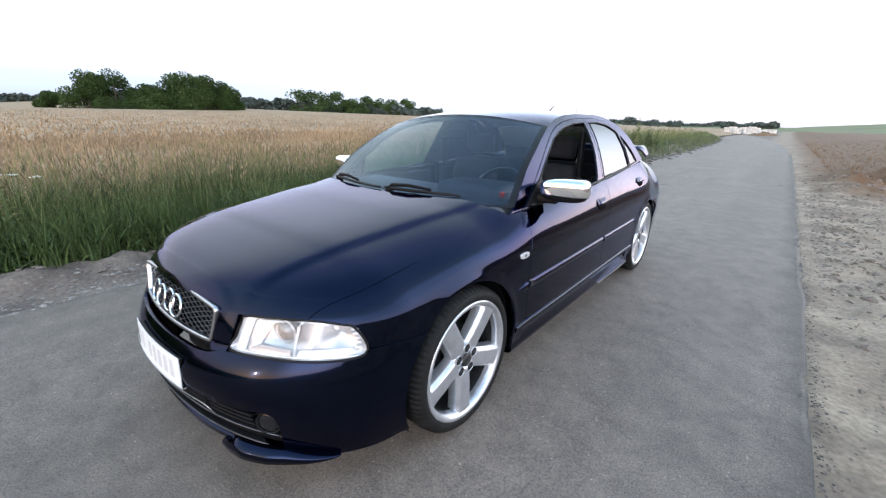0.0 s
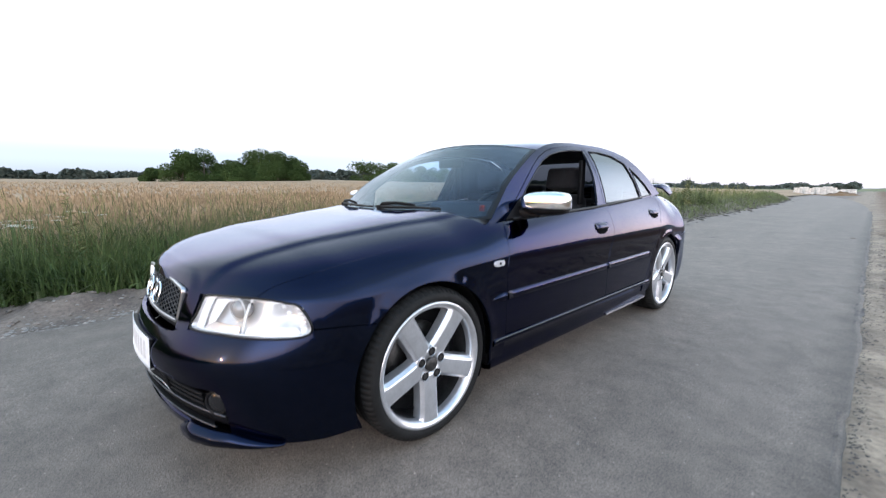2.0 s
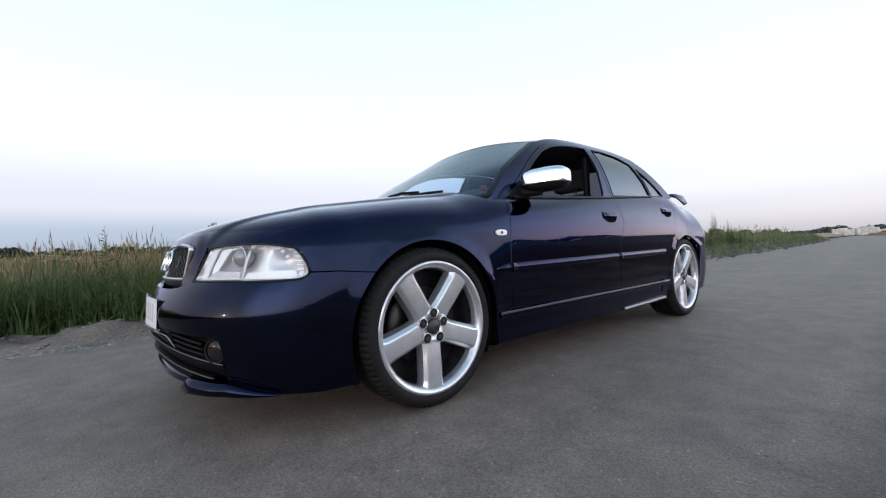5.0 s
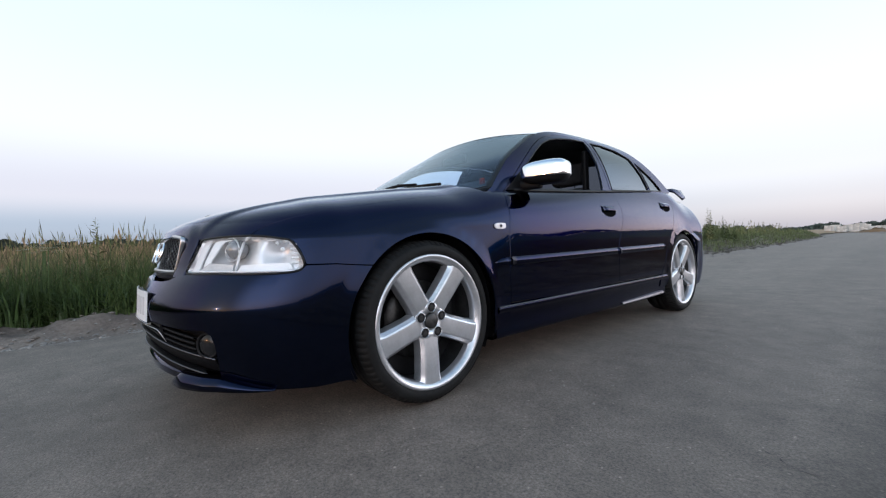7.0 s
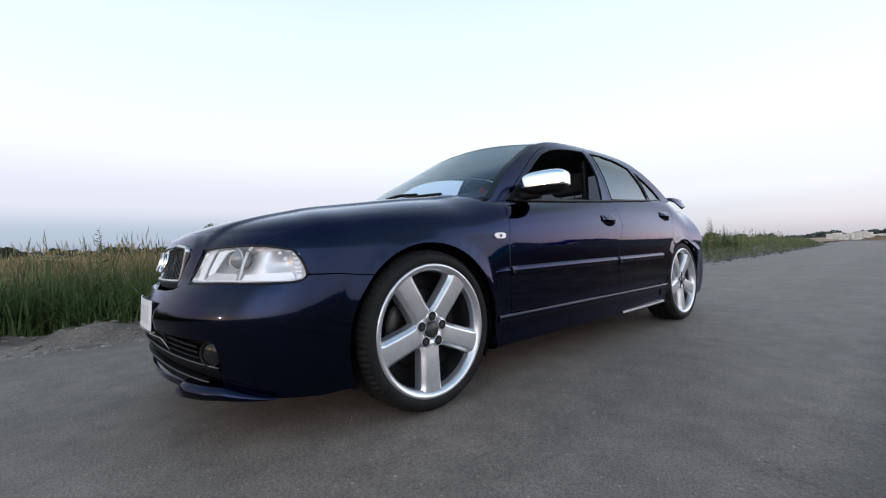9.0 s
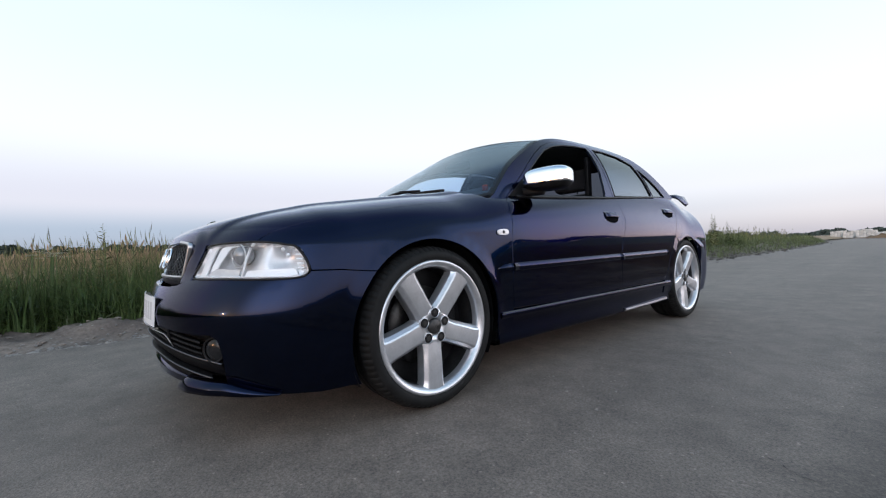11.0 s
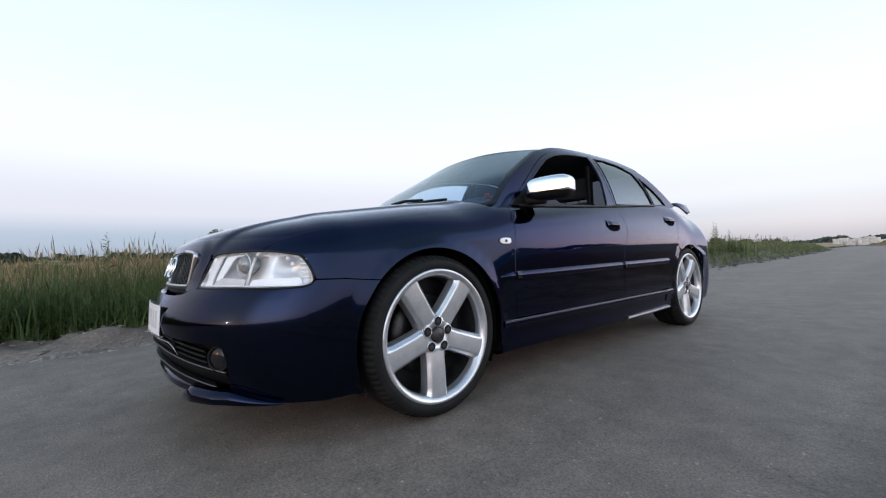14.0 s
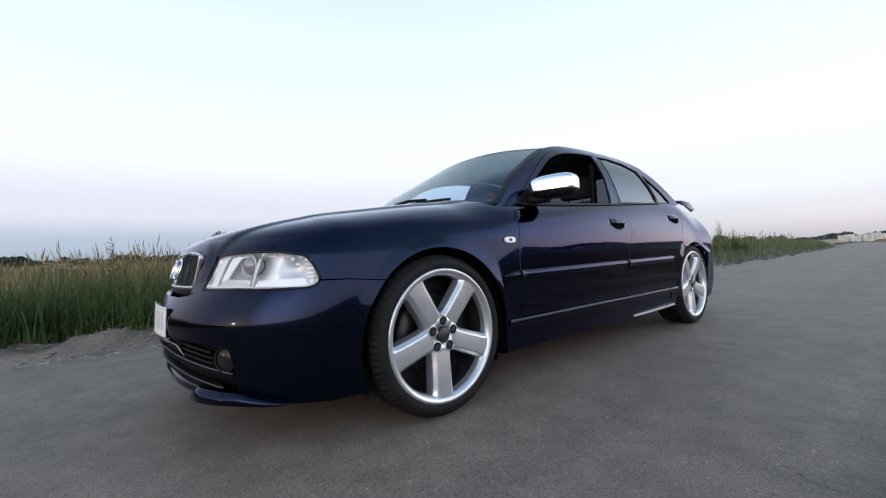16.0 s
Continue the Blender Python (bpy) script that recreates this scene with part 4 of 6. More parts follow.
def dirt_heap(x, y, rx, ry, h, seed):
    """A loose heap of brown earth."""
    bm = bmesh.new()
    bmesh.ops.create_grid(bm, x_segments=26, y_segments=20, size=1.0)
    for v in bm.verts:
        d = math.hypot(v.co.x, v.co.y)
        k = max(0.0, 1 - d) ** 0.8
        v.co = Vector((v.co.x * rx, v.co.y * ry, -0.08 + h * k * (0.85 + 0.5 * fbm(v.co.x + seed, v.co.y, 2.2)) + 0.06 * fbm(v.co.x, v.co.y + seed, 6.0)))
    ob = part("dirt_heap", bm, BROWN, None)
    ob.matrix_basis = Matrix.Translation((x, y, ground_z(x, y)))
    tagged(ob, "low heap of brown earth beside the pallets", "dirt heap")


dirt_heap(-1.3, 80.0, 2.2, 1.6, 0.75, 5)


def lerp_knots(ks, v):
    """Smooth curve through (v, value) knots, held flat past the ends."""
    if v <= ks[0][0]:
        return ks[0][1]
    if v >= ks[-1][0]:
        return ks[-1][1]
    i = 0
    while v > ks[i + 1][0]:
        i += 1
    (a, p), (b, q) = ks[i], ks[i + 1]
    d = (q - p) / (b - a)
    m0 = d if i == 0 else 0.5 * (d + (p - ks[i - 1][1]) / (a - ks[i - 1][0]))
    m1 = d if i == len(ks) - 2 else 0.5 * (d + (ks[i + 2][1] - q) / (ks[i + 2][0] - b))
    if i and (p - ks[i - 1][1]) * d <= 0:
        m0 = 0.0
    if i < len(ks) - 2 and (ks[i + 2][1] - q) * d <= 0:
        m1 = 0.0
    h = b - a
    u = (v - a) / h
    return (p * (1 + 2 * u) * (1 - u) ** 2 + q * u * u * (3 - 2 * u) + h * m0 * u * (1 - u) ** 2 + h * m1 * u * u * (u - 1))


# the body as one smooth skin: q runs along it from the nose's middle to the tail's middle, b up it (below 0: metres under the
# shoulder; 0 to 1: over the shoulder to the middle line)
NOSE, NOSE_L, NOSE_N = -0.845, 0.55, 2.18
TAIL, TAIL_L, TAIL_N = 3.52, 0.42, 2.6
Q1 = 0.95
Q2 = Q1 + (TAIL - TAIL_L) - (NOSE + NOSE_L)
Q3 = Q2 + 0.90
WIDTH = [(-0.85, 0.80), (-0.3, 0.824), (0.0, 0.846), (0.4, 0.850), (1.2, 0.853), (2.0, 0.853), (2.6, 0.850), (3.1, 0.82), (3.6, 0.79)]
FRONT = [(0.10, -0.825), (0.2, -0.848), (0.3, -0.868), (0.38, -0.882), (0.41, -0.885), (0.435, -0.884), (0.455, -0.879), (0.48, -0.869), (0.50, -0.859), (0.52, -0.848), (0.54, -0.836), (0.555, -0.824), (0.60, -0.810), (0.66, -0.787), (0.72, -0.762)]
REAR = [(0.15, 3.48), (0.3, 3.52), (0.5, 3.54), (0.6, 3.52), (0.8, 3.49), (1.0, 3.44)]
SHOULDER = [(-0.845, 0.66), (-0.3, 0.65), (0.0, 0.672), (0.45, 0.696), (0.8, 0.674), (1.2, 0.657), (2.2, 0.65), (2.8, 0.645), (3.5, 0.63)]
CROWN = [(-0.845, 0.702), (-0.82, 0.722), (-0.75, 0.750), (-0.6, 0.786), (-0.4, 0.821), (0.0, 0.877), (0.45, 0.943), (0.8, 1.075), (1.2, 1.24), (2.2, 1.24), (2.8, 1.06), (3.2, 1.0), (3.55, 0.97)]
ROUND = [(-0.85, 1.8), (0.1, 1.8), (0.8, 1.35), (2.2, 1.32), (3.0, 1.6)]
SEC_M = 4.5


def skin(q, b):
    if q < Q1:
        t = max(q, 0.0) / Q1 * math.pi / 2
        c, s = max(math.cos(t), 0.0), math.sin(t)
        y0 = NOSE + NOSE_L * (1 - c ** (2 / NOSE_N))
        pinch, ease = s ** (2 / NOSE_N), c ** 0.7 * smooth01(c / 0.3)
        ref, curve = NOSE, FRONT
    elif q <= Q2:
        y0, pinch, ease, ref, curve = NOSE + NOSE_L + q - Q1, 1.0, 0.0, NOSE, FRONT
    else:
        t = min((q - Q2) / (Q3 - Q2), 1.0) * math.pi / 2
        c, s = math.cos(t), math.sin(t)
        y0 = TAIL - TAIL_L + TAIL_L * s ** (2 / TAIL_N)
        pinch, ease = max(c, 0.0) ** (2 / TAIL_N), s ** 1.2
        ref, curve = TAIL, REAR
    z1, zc, w = lerp_knots(SHOULDER, y0), lerp_knots(CROWN, y0), lerp_knots(WIDTH, y0)
    if b <= 0:
        z, x = z1 + b, w
        low = max(0.42 - z, 0.0)
        x -= 0.55 * low * low
    else:
        a = min(b, 1.0) * math.pi / 2
        x = w * max(math.cos(a), 0.0) ** (2 / SEC_M)
        z = z1 + (zc - z1) * math.sin(a) ** (2 / lerp_knots(ROUND, y0))
    # doors and rear wing round in evenly from the waist to the belt
    k = smooth01((y0 - 0.20) / 0.35) * smooth01((3.0 - y0) / 0.5)
    if k > 0 and z > 0.5:
        zb = lerp_knots(BELT, y0)
        k *= 1.0 - smooth01((z - zb - 0.01) / 0.04)
        d, db = max(0.0, z - 0.66), zb - 0.66
        total = w - lerp_knots(BELT_X, y0) - 0.004
        lean = min(1.15, total / db ** 2)
        x += k * (w - lean * d * d - (total - lean * db * db) * (d / db) ** 5 - x)
    # the front wing leans in over the bumper line
    x -= 0.40 * max(0.0, z - 0.45) ** 2 * smooth01((0.55 - y0) / 0.7) * (1.0 - 0.85 * smooth01((z - 0.66) / 0.13))
    x *= pinch
    y = y0 + ease * (lerp_knots(curve, z) - ref)
    if q < Q1:
        y += 0.012 * c ** 4
        # the bonnet's nose stands forward round the grille
        y -= 0.008 * smooth01((z - 0.56) / 0.10) * smooth01((0.78 - z) / 0.08) * smooth01((0.318 - q) / 0.05)
    for ay, az in ((0.0, 0.318), (2.617, 0.312)):
        r = math.hypot(y - ay, z - az)
        x += 0.007 * math.exp(-((r - 0.343) / 0.030) ** 2) * (1 if abs(x) > 0.6 else 0)
    if b > 0 and y0 < 0.6:
        edge = 0.44 + 0.15 * (y0 + 0.69)
        z += 0.011 / (1 + math.exp(-(edge - x) / 0.0085))
    return x, y, z


BELT = [(0.45, 0.872), (0.7, 0.876), (1.45, 0.908), (2.25, 0.957), (2.9, 0.985)]
BELT_X = [(0.45, 0.735), (0.7, 0.752), (1.45, 0.772), (2.25, 0.748), (3.0, 0.69)]
ROOF_Z = 1.42


def cabin(y, z):
    zb = lerp_knots(BELT, y)
    f = min(max((z - zb) / (ROOF_Z - zb), -0.2), 0.97)
    return lerp_knots(BELT_X, y) * (1 - f) ** 0.2


# ---- the car ----
BS = 0.9                                    # length that stands for b = 1 in the panels' own coordinates


def up(v):
    return v if v < 0 else v / BS


def left(u, v):
    return skin(u, up(v))


def right(u, v):
    x, y, z = skin(u, up(v))
    return -x, y, z


def across(u, v):
    """Both halves round the nose or the tail: u < 0 is the right half."""
    x, y, z = skin(abs(u), up(v))
    return (x if u >= 0 else -x), y, z


def over(u, w):
    """Both halves over the middle line: w = 0 is the middle, w < 0 the right half."""
    x, y, z = skin(u, 1 - abs(w) / BS)
    return (x if w >= 0 else -x), y, z


def at(y, z):
    """The panel coordinates of a place (y, z) on the flank."""
    lo, hi = -0.62, 0.95
    q = Q1 + y - (NOSE + NOSE_L)
    for _ in range(40):
        mid = (lo + hi) / 2
        if skin(q, up(mid))[2] < z:
            lo = mid
        else:
            hi = mid
    return q, lo


def arc(cy, cz, r, a0, a1, n=22):
    return [(cy + r * math.sin(radians(a0 + (a1 - a0) * i / n)), cz + r * math.cos(radians(a0 + (a1 - a0) * i / n))) for i in range(n + 1)]


ARCH_R = 0.346
car = tagged(empty("car"), "dark blue metallic four-door saloon on large silver five-spoke wheels", "car")

# bumper
top = [(0.0, -0.136), (0.18, -0.136), (0.235, -0.130), (0.275, -0.114), (0.345, -0.108), (0.720, -0.104), (0.748, -0.097), (0.760, -0.084), (0.869, -0.084)]
front_arch = [at(y, z) for y, z in arc(0.0, 0.318, ARCH_R, -47, -118, 14)]
half = top + front_arch + [(0.90, -0.49), (0.80, -0.495), (0.60, -0.49), (0.3, -0.48), (0.0, -0.475)]
ring = half + [(-u, v) for u, v in reversed(half[1:-1])]


half = [(0.0, -0.275), (0.20, -0.278), (0.28, -0.286), (0.38, -0.291), (0.448, -0.290), (0.472, -0.305), (0.480, -0.34), (0.481, -0.44), (0.470, -0.458), (0.40, -0.460), (0.20, -0.450), (0.0, -0.446)]
mouth = half + [(-u, v) for u, v in reversed(half[1:-1])]
bumper = sheet("front_bumper", ring, across, PAINT, car, holes=[mouth], step=0.03, lip=0.03)
sheet("lower_grille_backing", inset(mouth, -0.008), across, BLACK, bumper, depth=0.05, step=0.05, lip=0, gap=0)


def droop(b, q):
    """The lower grille's bars fall a little towards the corners."""
    return b - 0.15 * max(0.0, abs(q) - 0.12)


for k in range(4):
    vs, fs = [], []
    for i in range(41):
        q = -0.39 + 0.78 * i / 40
        b = droop(-0.279 - 0.0195 * k, q)
        for dz, o in ((0.003, 0.010), (0.0, 0.006), (-0.006, 0.008), (-0.003, 0.035)):
            vs.append(Vector(across(q, b + dz)) + Vector((0, o, 0)))
    for i in range(40):
        for j in range(4):
            fs.append((i * 4 + j, i * 4 + (j + 1) % 4, i * 4 + 4 + (j + 1) % 4, i * 4 + 4 + j))
    mesh_part("grille_slat", vs, fs, BLACK, bumper)
for b0, q0 in ((-0.333, 0.474), (-0.394, 0.474)):
    vs, fs = [], []
    for i in range(61):
        q = -q0 + 2 * q0 * i / 60
        b = droop(b0, q)
        for dz, o in ((0.0, 0.03), (0.0015, 0.003), (-0.001, -0.002), (-0.005, -0.001), (-0.045, 0.012), (-0.05, 0.03)):
            vs.append(Vector(across(q, b + dz)) + Vector((0, o, 0)))
    for i in range(60):
        for j in range(5):
            fs.append((i * 6 + j, i * 6 + j + 1, i * 6 + j + 7, i * 6 + j + 6))
    blade = mesh_part("grille_crossbar", vs, fs, BLACK, bumper, "black crossbar of the lower grille")
    vs, fs = tube([Vector(across(-q0 + 2 * q0 * i / 60, droop(b0, -q0 + 2 * q0 * i / 60))) + Vector((0, -0.0015, 0)) for i in range(61)], 0.0022, 6)
    mesh_part("edge_strip", vs, fs, SATIN, blade, "thin bright edge strip")
for q in (0.232, -0.232):
    vs, fs = tube([Vector(across(q, -0.275 - 0.012 * i)) + Vector((0, 0.006, 0)) for i in range(6)], 0.006, 6)
    mesh_part("grille_post", vs, fs, BLACK, bumper)
# splitter lip under the bumper
for s in (1, -1):
    vs, fs = [], []
    for i in range(41):
        q = 0.250 + (0.665 - 0.250) * i / 40
        p = Vector(skin(q, -0.45))
        d = Vector((p.x * 0.9, p.y + 0.25, 0)).normalized()
        k = min(1.0, (0.665 - q) / 0.24, (q - 0.248) / 0.10 + 0.02) ** 0.6
        for o, z in ((-0.014, 0.212), (0.016 * k, 0.207), (0.039 * k, 0.199), (0.045 * k, 0.188), (0.047 * k, 0.172), (-0.03, 0.163)):
            z = 0.163 + (z - 0.163) * min(1.0, 0.12 + (0.665 - q) / 0.2, 0.15 + (q - 0.248) / 0.09)
            vs.append((s * (p.x + d.x * o), p.y + d.y * o, 0.163 + (z - 0.163) * (1 + 0.35 * (0.665 - q) / 0.39)))
    for i in range(40):
        for j in range(5):
            fs.append((i * 6 + j, i * 6 + j + 1, i * 6 + j + 7, i * 6 + j + 6))
    fs += [tuple(range(6)), tuple(range(245, 239, -1))]
    mesh_part("splitter_lip", vs, fs, PAINT, car, "body-coloured corner splitter lip")
# fog lamps
for s in (1, -1):
    c = Vector(skin(0.438, -0.342))
    fog = empty("fog_lamp", car, Matrix.Translation((s * c.x, c.y + 0.012, c.z)) @ Euler((0, 0, radians(s * 38))).to_matrix().to_4x4() @ pose(0, 0, 0, 0, 0, -90))
    vs, fs = revolve([(-0.03, 0.043), (0.004, 0.043), (0.006, 0.040), (0.002, 0.036)], 32)
    mesh_part("bezel", vs, fs, BLACK, fog)
    vs, fs = revolve([(0.006, 0.0001), (0.005, 0.015), (0.003, 0.028), (-0.002, 0.037)], 32)
    mesh_part("lens", vs, fs, FOG, fog, "dark round fog lamp lens")
    vs, fs = revolve([(-0.026, 0.0001), (-0.024, 0.012), (-0.015, 0.026), (-0.003, 0.036)], 32)
    mesh_part("reflector", vs, fs, GLOSSBLACK, fog)

# number plate: plain bars stand for its characters
plate = empty("number_plate", car, pose(0, -0.872, 0.4305, -3, 0, 0))
PW = 0.226


def plate_pt(u, v, o=0.0):
    return (u, 0.014 * (u / 0.22) ** 2 - o, v)


def plate_strip(name, u0, u1, v0, v1, o0, o1, material, label=""):
    """A curved board on the bumper, from depth o0 to o1."""
    vs, fs = [], []
    for i in range(17):
        u = u0 + (u1 - u0) * i / 16
        vs += [plate_pt(u, v0, o0), plate_pt(u, v0, o1), plate_pt(u, v1, o1), plate_pt(u, v1, o0)]
    for i in range(16):
        for j in range(4):
            fs.append((i * 4 + j, i * 4 + (j + 1) % 4, i * 4 + 4 + (j + 1) % 4, i * 4 + 4 + j))
    fs += [(0, 1, 2, 3), (64, 67, 66, 65)]
    return mesh_part(name, vs, fs, material, plate, label, False)


plate_strip("plate_holder", -PW + 0.02, PW - 0.004, -0.056, 0.050, -0.03, 0.0, BLACK, "black plate holder")
plate_strip("plate_sheet", -PW, PW, -0.056, 0.056, 0.0005, 0.003, WHITE, "white plate")
for u0 in (-0.195, -0.145, -0.045, 0.005, 0.055, 0.105, 0.155):
    plate_strip("plain_bar", u0, u0 + 0.032, -0.034, 0.034, 0.002, 0.0036, PLATEGREY)
plate_strip("plate_frame", -PW - 0.006, PW + 0.006, -0.064, -0.058, -0.01, 0.006, CHROME, "thin bright plate frame")
for s in (1, -1):
    v, f = tube([(s * u, -0.877 + 0.014 * (u / 0.22) ** 2 + d, z) for u, d, z in ((0.228, -0.004, 0.367), (0.29, -0.003, 0.3655), (0.35, -0.001, 0.362), (0.366, 0.004, 0.350), (0.386, 0.014, 0.320))], 0.0013, 6)
    mesh_part("bracket_bar", v, f, BRIGHT, plate, "thin bright bar beside the plate").matrix_parent_inverse = plate.matrix_basis.inverted()

# bonnet
hood_edge = [(0.552, 0.112), (0.596, 0.24), (0.68, 0.345), (0.85, 0.43), (1.1, 0.48), (1.4, 0.51), (1.655, 0.530)]


def cowl_at(x):
    """Where the bonnet's rear edge runs, x metres off the middle: the panel's coordinates."""
    y = 0.245 + 0.165 * (x / 0.69) ** 2
    w = lerp_knots(WIDTH, y)
    b = math.acos(min(1, (abs(x) / w) ** (SEC_M / 2))) / (math.pi / 2)
    return Q1 + y - (NOSE + NOSE_L), b


cowl = [(q, (1 - b) * BS) for q, b in (cowl_at(0.69 * (1 - i / 8)) for i in range(1, 9))]
half = [(0.0, 0.66), (0.12, 0.68), (0.215, 0.72), (0.246, 0.775), (0.248, 0.87), (0.233, 1.00), (0.245, 1.012), (0.300, 1.005), (0.318, 0.915), (0.331, 0.86), (0.358, 0.815), (0.41, 0.803), (0.461, 0.799), (0.51, 0.800)]
half += smooth_line([(q, BS - b * BS) for q, b in hood_edge], 0.05, False) + cowl
ring = half + [(u, -w) for u, w in reversed(half[:-1])]
hood = sheet("bonnet", ring, over, PAINT, car, step=0.019, gap=0.0025, keep=lambda p: p[0] < 0.004)

# grille in the bonnet's nose
grille = empty("grille", car)


def gpt(u, v):
    """u from -1 to 1 across, v from 0 (foot) to 1 (top) up the grille's face."""
    half_w = 0.314 + 0.036 * v
    z = 0.556 + v * (0.694 - 0.556 - 0.018 * u * u)
    x = u * half_w
    y = -0.806 + 0.042 * v + (0.30 - 0.23 * v) * x * x
    return Vector((x, y, z))


flank = [(1, 0.08 + 0.80 * i / 6) for i in range(7)] + [(0.996, 0.94), (0.985, 0.98), (0.965, 1.0)]
loop = [gpt(-0.98 + 1.96 * i / 20, 0) for i in range(21)] + [gpt(0.995, 0.02)] + [gpt(*p) for p in flank] + [gpt(0.94 - 1.88 * i / 20, 1) for i in range(21)] + [gpt(-u, v) for u, v in reversed(flank)] + [gpt(-0.995, 0.02)]
vs, fs = [], []
n = len(loop)
for i, p in enumerate(loop):
    d = (loop[(i + 1) % n] - loop[i - 1]).normalized()
    nrm = Vector((p.x * 0.8, -1, 0.35)).normalized()
    s = nrm.cross(d).normalized()
    for a, b in ((-0.0062, -0.012), (-0.0062, 0.001), (-0.0042, 0.004), (0.0042, 0.004), (0.0062, 0.001), (0.0062, -0.012)):
        vs.append(p + s * a + nrm * b)
for i in range(n):
    j = (i + 1) % n
    for k in range(5):
        fs.append((i * 6 + k, i * 6 + k + 1, j * 6 + k + 1, j * 6 + k))
mesh_part("grille_frame", vs, fs, BRIGHT, grille, "chrome grille frame")
vs = [gpt(-1 + 2 * i / 20, j / 4) + Vector((0, 0.05, 0)) for j in range(5) for i in range(21)]
fs = [(j * 21 + i, j * 21 + i + 1, j * 21 + i + 22, j * 21 + i + 21) for j in range(4) for i in range(20)]
mesh_part("grille_backing", vs, fs, SHADEBLACK, grille)
vs, fs = [], []
for sgn in (1, -1):
    for k in range(-8, 21):
        pts = []
        for j in range(33):
            v = j / 32
            u = -1 + 2 * k / 13 + sgn * (v - (0 if sgn > 0 else 1)) * 1.05
            if abs(u) <= 1:
                pts.append(gpt(u, v) + Vector((0, 0.012, 0)))
        if len(pts) > 2:
            v1, f1 = tube(pts, 0.0018, 5)
            fs += [tuple(i + len(vs) for i in f) for f in f1]
            vs += v1
mesh_part("grille_mesh", vs, fs, MESHGREY, grille, "black diamond mesh")
for k in range(4):
    cx = -0.0975 + 0.065 * k
    c = gpt(cx / 0.31, 0.52) + Vector((0, -0.014 - (0.004 if k % 2 else 0), 0))
    vs, fs = revolve([(0.0046 * math.cos(t), 0.040 + 0.0046 * math.sin(t)) for t in (2 * math.pi * i / 10 for i in range(10))], 40, True)
    face = Matrix.Translation(c) @ pose(0, 0, 0, 0, 0, 45 * cx) @ pose(0, 0, 0, -18, 0, 0) @ pose(0, 0, 0, 0, 0, -90)
    vs = [face @ Vector(v) for v in vs]
    mesh_part("emblem_ring", vs, fs, CHROME, grille, "plain chrome ring")

vs, fs = [], []
for i in range(31):
    p = gpt(-0.98 + 1.96 * i / 30, 0)
    for dy, dz in ((0.02, -0.004), (0.002, -0.008), (-0.001, -0.013), (0.006, -0.018), (0.004, -0.024), (0.008, -0.030), (0.03, -0.045)):
        vs.append(p + Vector((0, dy, dz)))
fs = [(i * 7 + j, i * 7 + j + 1, i * 7 + j + 8, i * 7 + j + 7) for i in range(30) for j in range(6)]
mesh_part("grille_foot", vs, fs, BLACK, grille, "ribbed black strip under the grille")

# head lamps
HL = [(0.308, -0.106), (0.322, -0.06), (0.332, -0.015), (0.344, 0.035), (0.362, 0.072), (0.41, 0.092), (0.456, 0.098), (0.50, 0.097), (0.55, 0.090), (0.59, 0.077), (0.632, 0.051), (0.660, 0.027), (0.690, 0.004), (0.718, -0.021), (0.738, -0.046), (0.750, -0.070), (0.753, -0.085), (0.744, -0.097), (0.720, -0.105), (0.66, -0.109), (0.55, -0.110), (0.46, -0.109)]
HL = smooth_line(HL, 0.012)
BOWLS = ((0.47, -0.02, 0.115, 0.042), (0.66, -0.04, 0.075, 0.032))
